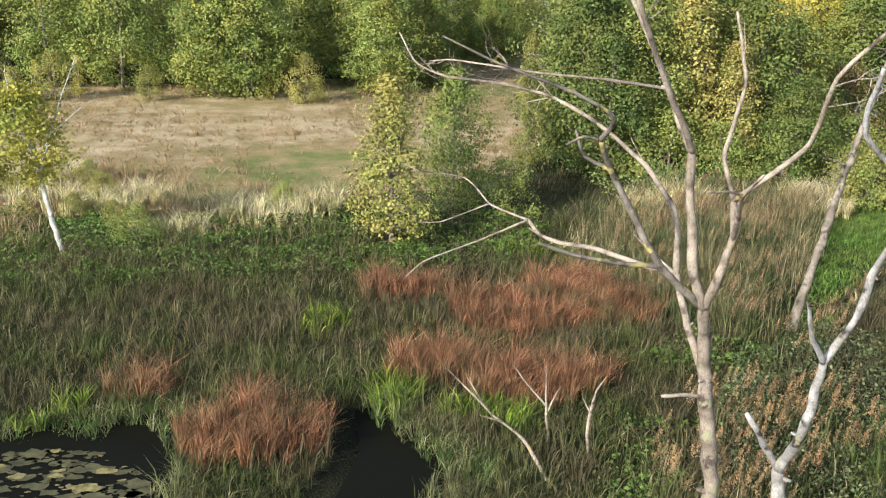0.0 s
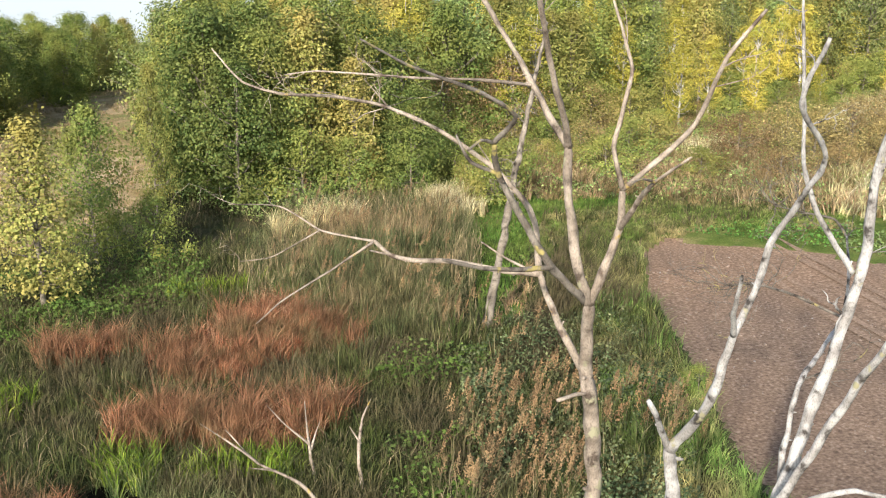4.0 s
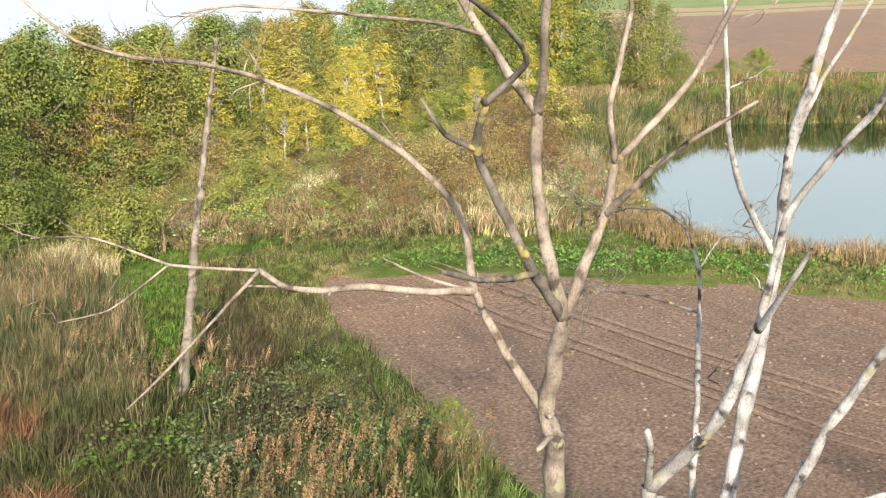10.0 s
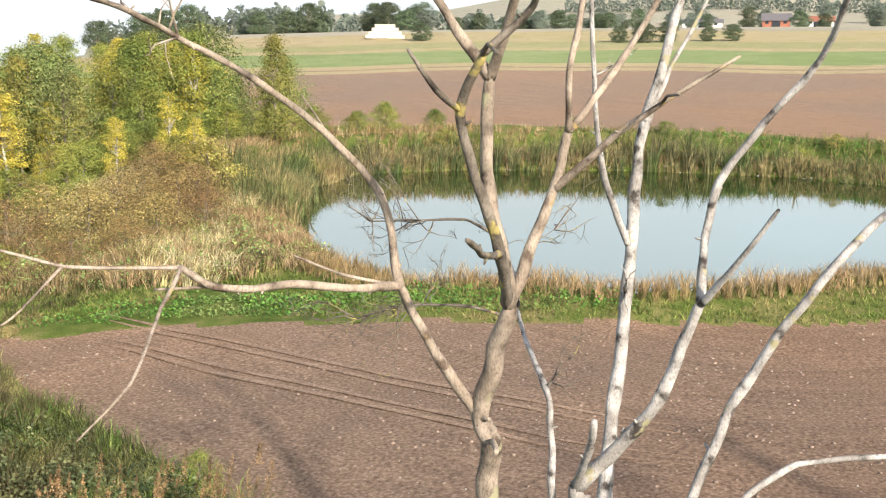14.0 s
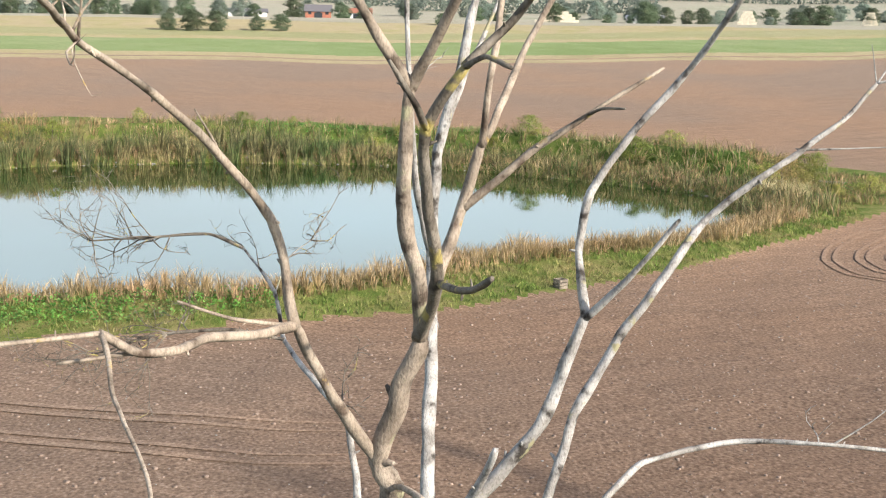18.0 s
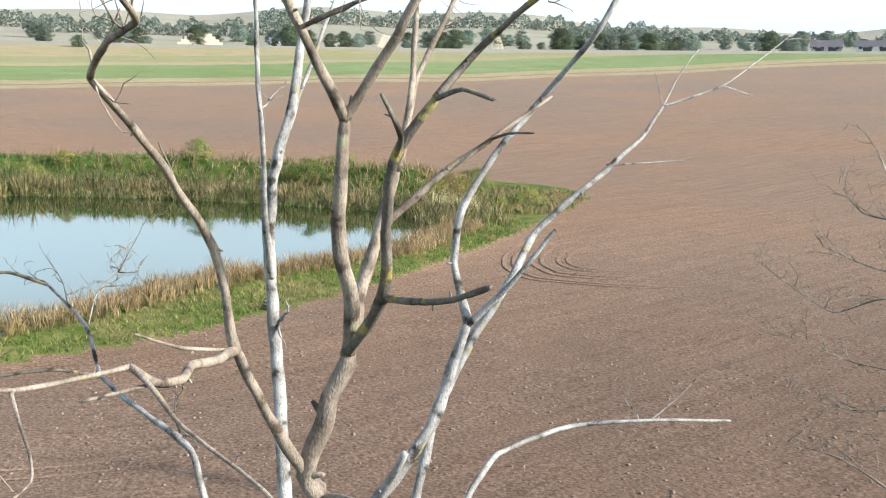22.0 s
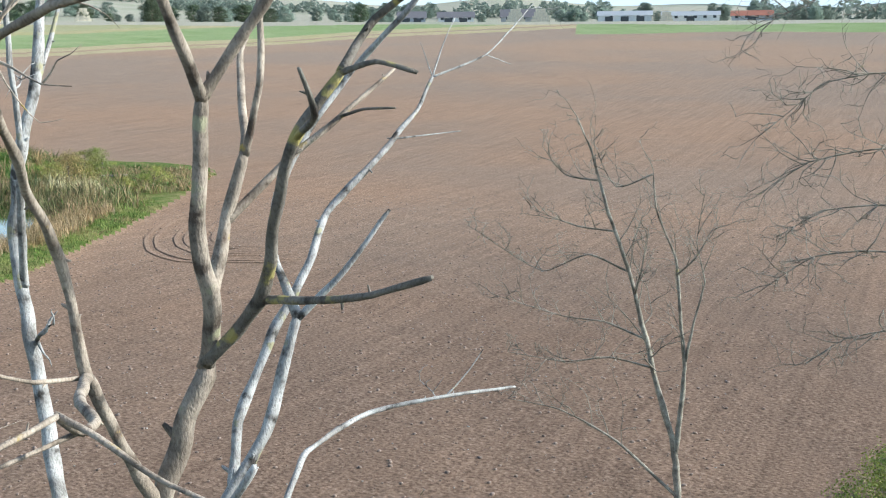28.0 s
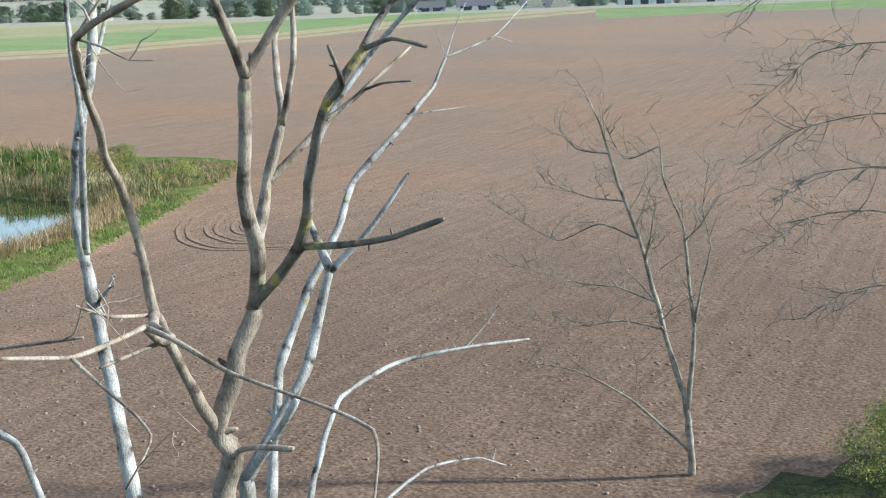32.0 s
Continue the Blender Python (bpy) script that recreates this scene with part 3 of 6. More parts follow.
def build_backdrop():
    """The hazy band of sky low over the horizon, all round."""
    m, nodes, links, bsdf = mat("low_sky")
    tc = nodes.new("ShaderNodeTexCoord")
    sep = nodes.new("ShaderNodeSeparateXYZ")
    links.new(tc.outputs["Generated"], sep.inputs[0])
    n = noise_node(nodes, links, 0.0011, 5, stretch=(1, 1, 4))
    r = ramp(nodes, [(0.0, (0.80, 0.87, 0.92)), (0.38, (0.78, 0.87, 0.93)), (0.52, (1.15, 1.42, 1.58)), (1.0, (1.30, 1.75, 2.05))])
    links.new(sep.outputs[2], r.inputs[0])
    c = mixc(nodes, links, r.outputs[0], (1.02, 1.05, 1.08), n.outputs["Fac"])
    em = nodes.new("ShaderNodeEmission")
    em.inputs[1].default_value = 0.70
    links.new(c, em.inputs[0])
    links.new(em.outputs[0], nodes["Material Output"].inputs[0])
    k = 96
    V = [(2150 * math.sin(2 * math.pi * i / k), 2150 * math.cos(2 * math.pi * i / k), z) for z in (-420, 40, 790) for i in range(k)]
    F = [j for lv in (0, 1) for i in range(k) for j in (lv * k + i, lv * k + (i + 1) % k, (lv + 1) * k + (i + 1) % k, (lv + 1) * k + i)]
    tagged(new("backdrop", mesh_from("backdrop", V, F, np.arange(0, len(F), 4), [m], True)), "pale hazy sky low over the horizon", "sky", kind="structure")


build_ground()
build_backdrop()
flat_sheet("pond_water", grow(POND, 0.9), -0.17, M_POND, "still pond water mirroring a pale sky and green banks")
flat_sheet("bog_water", grow(BOG, 0.5), -0.12, M_BOG, "dark shallow pool water among the sedge")


# ---- grass and reeds ----
def sample(poly, density, rg):
    xs, ys = [p[0] for p in poly], [p[1] for p in poly]
    n = int((max(xs) - min(xs)) * (max(ys) - min(ys)) * density)
    x, y = rg.uniform(min(xs), max(xs), n), rg.uniform(min(ys), max(ys), n)
    k = inside(poly, x, y)
    return x[k], y[k]


def oval(cx, cy, rx, ry=None, turn=0.0, n=14, wob=0.18, seed=0):
    ry = ry or rx
    rr = random.Random(seed + int(cx * 10) + int(cy * 7))
    out = []
    for i in range(n):
        a = 2 * math.pi * i / n
        k = 1 + rr.uniform(-wob, wob)
        u, v = rx * k * math.cos(a), ry * k * math.sin(a)
        out.append((cx + u * math.cos(turn) - v * math.sin(turn), cy + u * math.sin(turn) + v * math.cos(turn)))
    return out


def blade_arrays(x, y, h, w, lean, rg, clump=0.0, droop=0.35):
    n = len(x)
    if clump > 0:
        gx, gy = np.floor(x / clump), np.floor(y / clump)
        hs = np.sin(gx * 127.1 + gy * 311.7) * 43758.5453
        hs2 = np.sin(gx * 269.5 + gy * 183.3) * 24634.6345
        u, v = hs - np.floor(hs), hs2 - np.floor(hs2)
        px, py = (gx + 0.2 + 0.6 * u) * clump, (gy + 0.2 + 0.6 * v) * clump
        x, y = px + (x - px) * 0.54, py + (y - py) * 0.54
        ox, oy = x - px, y - py
        hk = 0.66 + 0.62 * u
    else:
        ox, oy, hk = np.zeros(n), np.zeros(n), np.ones(n)
    z = land(x, y) - 0.03
    broad = 0.82 + 0.24 * np.sin(x * 1.1 + 2.1 * np.sin(y * 0.8)) * np.cos(y * 1.3 + 0.7 * x)
    H = h * hk * broad * rg.uniform(0.45, 1.15, n)
    a = rg.uniform(0, 2 * np.pi, n)
    L = H * lean * rg.uniform(0.2, 1.2, n)
    dx, dy = np.cos(a) * L + ox * 0.9 + 0.08 * H, np.sin(a) * L + oy * 0.9 - 0.03 * H
    wa = rg.uniform(0, np.pi, n)
    W = w * rg.uniform(0.6, 1.3, n)
    wx, wy = np.cos(wa) * W, np.sin(wa) * W
    V = np.empty((n, 5, 3))
    V[:, 0] = np.stack([x - wx, y - wy, z], 1)
    V[:, 1] = np.stack([x + wx, y + wy, z], 1)
    mx, my, mz = x + dx * 0.42, y + dy * 0.42, z + H * 0.62
    V[:, 2] = np.stack([mx - wx * 0.8, my - wy * 0.8, mz], 1)
    V[:, 3] = np.stack([mx + wx * 0.8, my + wy * 0.8, mz], 1)
    V[:, 4] = np.stack([x + dx * (1 + droop), y + dy * (1 + droop), z + H], 1)
    return V


def blades_object(name, arrays, material, label, category="grass"):
    V = np.concatenate(arrays)
    n = len(V)
    o = (np.arange(n) * 5)[:, None]
    F = np.concatenate([o + np.array([[0, 1, 3, 2]]), o + np.array([[2, 3, 4]])], 1).ravel()
    starts = (np.arange(n)[:, None] * 7 + np.array([[0, 4]])).ravel()
    return tagged(new(name, mesh_from(name, V.reshape(-1, 3), F, starts, [material])), label, category, kind="stuff")


def keep_out(x, y, polys):
    k = np.ones(len(x), bool)
    for p in polys:
        k &= ~inside(p, x, y)
    return k


ORANGE = [oval(1.5, 12.6, 1.9, 1.15), oval(-0.9, 14.3, 1.1, 0.6), oval(-1.0, 9.9, 0.95, 0.75), oval(0.8, 8.9, 1.35, 0.9), oval(-4.4, 7.5, 1.25, 1.0), oval(-6.3, 9.6, 0.6, 0.5),
          oval(3.3, 12.3, 1.0, 0.7), oval(2.6, 14.2, 1.0, 0.5)]
BRIGHT = [oval(-1.9, 8.9, 0.5, 0.7), oval(-0.6, 8.1, 0.8, 0.4), oval(-7.6, 9.1, 0.35), oval(2.9, 17.0, 1.4, 0.5), oval(-8.2, 8.7, 0.3), oval(-3.0, 12.4, 0.5), oval(0.2, 7.6, 0.5)]
REEDS = [(4.2, 12.6), (3.7, 15.4), (4.6, 18.0), (7.2, 22.0), (8.8, 24.4), (11.0, 22.6), (12.2, 20.2), (10.3, 17.6), (8.4, 14.8), (6.6, 12.4), (5.4, 11.6)]
TRACK = [(6.8, 11.3), (8.0, 11.4), (9.8, 13.4), (12.0, 16.4), (14.4, 18.6), (18.6, 18.2), (18.2, 20.4), (13.6, 21.0), (11.2, 18.4), (8.9, 14.6)]
MARSH = [(-16, 2.0), (2.0, 1.2), (4.4, 3.0), (6.8, 8.0), (6.4, 11.0), (4.2, 12.6), (3.6, 16.0), (5.0, 20.0), (-16, 19.0)]
arr = []
x, y = sample(MARSH, 400, rng)
k = keep_out(x, y, [BOG]) & (keep_out(x, y, ORANGE) | (rng.uniform(0, 1, len(x)) < 0.6))
n3 = len(x[k]) // 3
xk, yk = x[k], y[k]
arr.append(blade_arrays(xk[:n3], yk[:n3], 0.66, 0.0075, 0.45, rng, 0.42, 0.6))
arr.append(blade_arrays(xk[n3:], yk[n3:], 0.38, 0.0065, 0.65, rng, 0.28, 0.7))
x, y = sample([(-16, 2.0), (1.6, 1.4), (3.4, -1.0), (1.6, -6.0), (0.2, -10.0), (-16, -11)], 90, rng)
arr.append(blade_arrays(x, y, 0.4, 0.008, 0.6, rng, 0.45, 0.6))
blades_object("marsh_sedge", arr, M_SEDGE, "olive green and brown sedge covering the marsh")
arr = []
for p in ORANGE:
    x, y = sample(p, 900, rng)
    arr.append(blade_arrays(x, y, 0.92, 0.0065, 0.42, rng, 0.36, 0.6))
blades_object("rust_sedge", arr, M_ORANGE, "dense rust-orange sedge tussocks standing in the marsh")
x, y = sample([(4.0, 12.4), (3.6, 15.4), (4.4, 17.0), (7.6, 15.2), (6.8, 12.2), (5.4, 11.4)], 420, rng)
blades_object("reed_undergrowth", [blade_arrays(x[::2], y[::2], 0.85, 0.008, 0.5, rng, 0.45, 0.7), blade_arrays(x[1::2], y[1::2], 0.6, 0.009, 0.75, rng, 0.3, 0.7)], M_SEDGE, "grey-green reed leaves bending over below the brown reeds", "reed")
x, y = sample(grow(BOG, 0.7), 420, rng)
d = edge_distance(BOG, x, y)
k = np.where(inside(BOG, x, y), d < 0.22 + 0.18 * np.sin(x * 5 + y * 3), d < 0.6) & (x > -13)
blades_object("pool_edge_sedge", [blade_arrays(x[k], y[k], 0.5, 0.006, 0.6, rng, 0.3, 0.6)], M_SEDGE, "sedge hanging over the rim of the dark pool")
arr = []
for p in BRIGHT:
    x, y = sample(p, 350, rng)
    arr.append(blade_arrays(x, y, 0.55, 0.014, 0.45, rng, 0.3))
blades_object("iris_blades", arr, M_IRIS, "bright green iris leaves at the water's edge")
x, y = sample(grow(REEDS, 0.7), 330, rng)
k = (edge_distance(REEDS, x, y) > rng.uniform(-0.2, 1.3, len(x))) | (rng.uniform(0, 1, len(x)) < 0.35)
x, y = x[k], y[k]
blades_object("reed_bed", [blade_arrays(x[::2], y[::2], 1.1, 0.007, 0.16, rng, 0.7), blade_arrays(x[1::2], y[1::2], 0.75, 0.008, 0.4, rng, 0.5)], M_REED, "tall brown and tan reed bed")
x, y = sample(TRACK, 420, rng)
blades_object("track_grass", [blade_arrays(x, y, 0.20, 0.013, 0.6, rng)], M_TRACKGRASS, "vivid short green grass on the mown track")
arr = []
x, y = sample(oval(14.4, 15.2, 2.0, 1.3), 330, rng)
k = ~inside(FIELD, x, y)
arr.append(blade_arrays(x[k], y[k], 0.3, 0.011, 0.6, rng, 0.4))
x, y = sample([(13.4, 14.4), (15.6, 15.2), (20.8, 12.2), (22.2, 13.6), (18.6, 18.2), (14.2, 18.4), (12.4, 16.0)], 330, rng)
k = ~inside(FIELD, x, y)
arr.append(blade_arrays(x[k], y[k], 0.24, 0.012, 0.5, rng, 0.4))
x, y = sample(grow(POND, 5.5), 120, rng)
k = ~inside(FIELD, x, y) & ~inside(POND, x, y) & (x < 55)
arr.append(blade_arrays(x[k], y[k], 0.22, 0.014, 0.5, rng, 0.3))
blades_object("green_grass", arr, M_GRASS, "short bright green grass on the track and the pond bank")
EDGE = [(1.2, -6.0), (2.4, -6.0), (4.0, -1.0), (6.4, 3.6), (8.7, 6.9), (11.5, 11.2), (13.9, 14.0), (12.2, 14.6), (8.6, 9.6), (6.2, 6.6), (3.6, 2.6), (1.8, -1.0)]
x, y = sample(EDGE, 420, rng)
blades_object("edge_grass", [blade_arrays(x[::3], y[::3], 0.6, 0.008, 0.5, rng, 0.6, 0.6), blade_arrays(x[1::3], y[1::3], 0.4, 0.008, 0.7, rng, 0.35, 0.7), blade_arrays(x[2::3], y[2::3], 0.3, 0.009, 0.7, rng)], M_GRASS, "green grass with bleached tips along the ploughed edge")
RANK = [(6.8, 8.0), (8.8, 7.2), (11.4, 11.2), (13.9, 14.2), (13.0, 16.0), (9.6, 12.8), (7.6, 11.0), (6.4, 10.6)]
x, y = sample(RANK, 260, rng)
k = ~inside(TRACK, x, y)
x, y = x[k], y[k]
arr = [blade_arrays(x, y, 0.7, 0.009, 0.35, rng, 0.5)]
x, y = sample([(2.0, 16.0), (8.0, 8.0), (15.6, 15.0), (24.0, 14.0), (24.0, 34.0), (8.0, 34.0), (3.0, 24.0)], 55, rng)
k = ~inside(FIELD, x, y) & ~inside(TRACK, x, y)
arr.append(blade_arrays(x[k], y[k], 0.45, 0.013, 0.4, rng, 0.6))
WILD = [(18.6, 18.2), (15.0, 20.6), (13.6, 22.5), (16, 26), (22, 31), (33, 29), (42, 22), (36.5, 15.4), (31, 12.6), (26.8, 9.8), (23.6, 11.5), (21.5, 14.5)]
x, y = sample(WILD, 50, rng)
arr.append(blade_arrays(x, y, 0.55, 0.011, 0.4, rng, 0.8))
blades_object("rank_grass", arr, M_SEDGE, "rank olive grass and weeds beside the field")
arr = []
x, y = sample(WILD, 130, rng)
arr.append(blade_arrays(x, y, 0.75, 0.011, 0.35, rng, 1.1))
x, y = sample(grow(POND, 3.0), 190, rng)
k = ~inside(grow(POND, 0.2), x, y) & ~inside(FIELD, x, y) & (rng.uniform(0, 1, len(x)) < np.where(x < 36, 0.85, 0.45))
arr.append(blade_arrays(x[k], y[k], 0.66, 0.010, 0.4, rng, 0.38))
x, y = sample([(-6.2, 20.6), (-3.0, 20.3), (-1.4, 21.6), (-2.0, 23.0), (-5.0, 22.6)], 260, rng)
arr.append(blade_arrays(x, y, 0.7, 0.011, 0.22, rng, 0.6))
x, y = sample(oval(46.0, -31.0, 7.0, 5.0), 75, rng)
k = ~inside(FIELD, x, y) & ~inside(POND, x, y)
arr.append(blade_arrays(x[k], y[k], 0.55, 0.014, 0.5, rng, 0.8))
x, y = sample([(11.4, 20.4), (13.0, 19.8), (13.6, 21.4), (12.0, 22.6)], 200, rng)
arr.append(blade_arrays(x, y, 0.9, 0.010, 0.2, rng, 0.5))
x, y = sample(MEADOW, 60, rng)
k = (x > -26) & (np.sin(x * 0.45 + 1.2 * np.sin(y * 0.37)) + np.sin(y * 0.62 + x * 0.2) > rng.uniform(-1.6, 1.4, len(x)))
arr.append(blade_arrays(x[k], y[k], 0.26, 0.014, 0.7, rng, 0.9))
x, y = sample([(-20, 18.5), (-8, 18.2), (-3.0, 19.2), (-2.4, 22.4), (-6, 26.5), (-20, 27)], 170, rng)
k = np.sin(x * 1.1 + 2.0 * np.sin(y * 0.7)) > rng.uniform(-0.7, 1.1, len(x))
arr.append(blade_arrays(x[k], y[k], 0.8, 0.010, 0.35, rng, 0.8))
x, y = sample([(7.6, 11.6), (9.2, 12.6), (10.8, 14.6), (9.6, 13.6), (8.2, 12.4)], 220, rng)
arr.append(blade_arrays(x, y, 0.6, 0.010, 0.7, rng, 0.5))
x, y = sample(grow(POND, 4.5), 70, rng)
k = ~inside(grow(POND, -0.3), x, y) & ~inside(FIELD, x, y) & (x > 36)
x2, y2 = sample(grow(POND, 10.0), 42, rng)
k2 = ~inside(grow(POND, 4.0), x2, y2) & ~inside(FIELD, x2, y2) & (x2 > 40)
xs, ys = np.concatenate([x[k], x2[k2]]), np.concatenate([y[k], y2[k2]])
de = edge_distance(POND, xs, ys)
w = (de < rng.uniform(1.8, 5.0, len(xs))) & (rng.uniform(0, 1, len(xs)) < np.clip(0.9 + (ys + 4) * 0.035, 0.25, 0.9))
blades_object("far_bank_reeds", [blade_arrays(xs[w & (ys > -8)], ys[w & (ys > -8)], 1.7, 0.020, 0.2, rng, 1.1), blade_arrays(xs[w & (ys <= -8)], ys[w & (ys <= -8)], 1.1, 0.020, 0.3, rng, 1.1)], M_BANKREED, "tall brown reeds along the pond's far shore", "reed")
p = ~w & (rng.uniform(0, 1, len(xs)) < np.clip(0.38 + (ys - 2) / 26, 0.22, 0.85))
arr.append(blade_arrays(xs[p], ys[p], 0.9, 0.020, 0.25, rng, 1.0))
bank_green = blade_arrays(xs[~w & ~p], ys[~w & ~p], 0.6, 0.016, 0.55, rng, 1.0)
x, y = sample(oval(49.5, -32.5, 6.0, 4.6), 60, rng)
k = ~inside(FIELD, x, y) & ~inside(POND, x, y)
corner_grass = blade_arrays(x[k], y[k], 0.4, 0.020, 0.5, rng, 0.9)
blades_object("far_bank_grass", [bank_green, corner_grass], M_BANKGREEN, "rank green grass on top of the pond's far bank")
pale = []
for ov in (oval(-4.2, 20.9, 2.0, 0.9), oval(-9.0, 22.6, 2.4, 0.8), oval(-12.5, 25.4, 3.0, 1.0), oval(-6.6, 19.0, 1.2, 0.5), oval(12.4, 21.0, 1.0, 1.4), oval(7.6, 20.8, 1.6, 1.0)):
    x, y = sample(ov, 420, rng)
    pale.append(blade_arrays(x, y, 0.95, 0.009, 0.35, rng, 0.5, 0.6))
for ov in (oval(27.4, 15.6, 2.0, 1.6), oval(35.0, 17.2, 3.0, 1.2), oval(23.6, 13.4, 1.6, 1.4), oval(31.0, 22.6, 2.6, 1.4), oval(38.0, 24.0, 3.0, 1.6), oval(43.4, -25.6, 2.4, 1.2), oval(26.4, 23.6, 2.0, 1.2)):
    x, y = sample(ov, 110, rng)
    pale.append(blade_arrays(x, y, 0.9, 0.012, 0.4, rng, 0.6, 0.6))
blades_object("pale_grass_clumps", pale, M_PALESTRAW, "bleached whitish grass standing in clumps")
blades_object("straw_grass", arr, M_STRAW, "bleached straw grass by the pond and on the meadow")


# ---- leafy growth ----
def leaf_arrays(c, size, rg, flat=0.5, normal=None):
    """Small folded leaves at the points c, facing along the normals where given."""
    n = len(c)
    if normal is not None:
        nn = normal + rg.normal(0, 0.45, (n, 3))
        nn /= np.linalg.norm(nn, axis=1)[:, None] + 1e-9
        d = np.cross(nn, rg.normal(0, 1, (n, 3)))
        d /= np.linalg.norm(d, axis=1)[:, None] + 1e-9
        s = np.cross(nn, d)
        L = size * rg.uniform(0.6, 1.4, (n, 1))
        V = np.empty((n, 4, 3))
        V[:, 0], V[:, 2] = c - d * L * 0.5, c + d * L * 0.5
        V[:, 1], V[:, 3] = c + s * L * 0.36 + nn * L * 0.12, c - s * L * 0.36 + nn * L * 0.12
        return V
    d = rg.normal(0, 1, (n, 3))
    d[:, 2] *= flat
    d /= np.linalg.norm(d, axis=1)[:, None] + 1e-9
    q = rg.normal(0, 1, (n, 3))
    s = np.cross(d, q)
    s /= np.linalg.norm(s, axis=1)[:, None] + 1e-9
    L = size * rg.uniform(0.6, 1.4, (n, 1))
    V = np.empty((n, 4, 3))
    V[:, 0] = c - d * L * 0.5
    V[:, 1] = c + s * L * 0.34 + np.array([0, 0, 0.12]) * L
    V[:, 2] = c + d * L * 0.5
    V[:, 3] = c - s * L * 0.34 + np.array([0, 0, 0.12]) * L
    return V


def leaves_mesh(name, V, material):
    n = len(V)
    return mesh_from(name, V.reshape(-1, 3), np.arange(n * 4), np.arange(0, n * 4, 4), [material])


def herb_patch(polys, density, height, leaf, rg):
    out = []
    for p in polys:
        x, y = sample(p, density, rg)
        g = 0.6 + 0.4 * np.sin(x * 2.3 + 1.7 * np.sin(y * 1.9)) * np.cos(y * 2.1)
        z = land(x, y) + rg.uniform(0.02, 1, len(x)) ** 0.7 * height * g
        out.append(leaf_arrays(np.stack([x, y, z], 1), leaf, rg, 0.35))
    return np.concatenate(out)


tagged(new("marsh_herbs", leaves_mesh("marsh_herbs", herb_patch([[(-14, 15.0), (-8, 15.2), (-3, 15.4), (2.2, 16.2), (3.6, 19.0), (-1.0, 21.6), (-6.5, 20.8), (-14, 21.5)], oval(2.6, 6.6, 0.9, 0.7), oval(1.6, 5.0, 0.8), oval(4.6, 9.6, 1.4, 1.0),
    oval(6.4, 13.0, 0.5, 0.8)], 300, 0.6, 0.075, rng), M_HERB)), "dense dark green herbs and nettles", "undergrowth", kind="stuff")
tagged(new("field_edge_herbs", leaves_mesh("field_edge_herbs", herb_patch([[(1.0, 2.0), (4.6, 2.6), (6.9, 5.2), (8.6, 7.4), (9.6, 10.2), (7.4, 11.0), (5.0, 9.6), (3.0, 6.4)]], 420, 0.75, 0.06, rng), M_HERB2)), "grey-green weeds along the ploughed edge", "undergrowth", kind="stuff")
tagged(new("rough_herbs", leaves_mesh("rough_herbs", np.concatenate([herb_patch([WILD], 85, 0.75, 0.09, rng), herb_patch([[(7.0, 20.0), (12, 24), (15, 27), (24, 33), (12, 33), (5, 28)]], 90, 0.9, 0.09, rng)]), M_WILLOW)), "mixed olive weeds and brambles on the rough ground", "undergrowth", kind="stuff")
tagged(new("bank_herbs", leaves_mesh("bank_herbs", herb_patch([[(16.2, 14.8), (18.4, 11.4), (20.6, 5.2), (21.4, -0.4), (23.0, 0.6), (22.6, 6.0), (20.4, 12.4)], oval(44, -30, 3.0, 2.4), oval(68, -8, 5, 9), oval(-4, -12.5, 4, 3.0)], 150, 0.38, 0.08, rng), M_HERB)), "leafy green weeds on the bank beside the soil", "undergrowth", kind="stuff")


def plume_reeds():
    spots = [sample(oval(3.9, 6.0, 1.5, 1.0), 20, rng), sample(oval(2.6, 4.4, 1.4, 1.0), 20, rng), sample(oval(5.6, 4.6, 1.0, 0.9), 18, rng), sample(REEDS, 3, rng), sample(oval(6.2, 10.2, 1.2, 1.4), 6, rng)]
    x, y = np.concatenate([s[0] for s in spots]), np.concatenate([s[1] for s in spots])
    stems = blade_arrays(np.repeat(x, 5) + rng.normal(0, 0.03, len(x) * 5), np.repeat(y, 5) + rng.normal(0, 0.03, len(x) * 5), 1.1, 0.012, 0.35, rng)
    blades_object("plume_reed_leaves", [stems], M_SEDGE, "green reed leaves below the plumes", "reed")
    z = land(x, y)
    H = rng.uniform(0.65, 1.3, len(x))
    m = 90
    u = rng.uniform(0, 1, (len(x), m)) ** 0.9
    C = np.stack([x[:, None] + 0.05 + u * 0.08 + rng.normal(0, 0.034, u.shape) * (1.15 - u), y[:, None] - 0.02 * u + rng.normal(0, 0.034, u.shape) * (1.15 - u), (z + H)[:, None] + u * 0.30 - 0.12], 2)
    tagged(new("reed_plumes", leaves_mesh("reed_plumes", leaf_arrays(C.reshape(-1, 3), 0.027, rng, 1.5), M_PLUME)), "feathery pinkish brown reed plumes", "reed", kind="stuff")


plume_reeds()


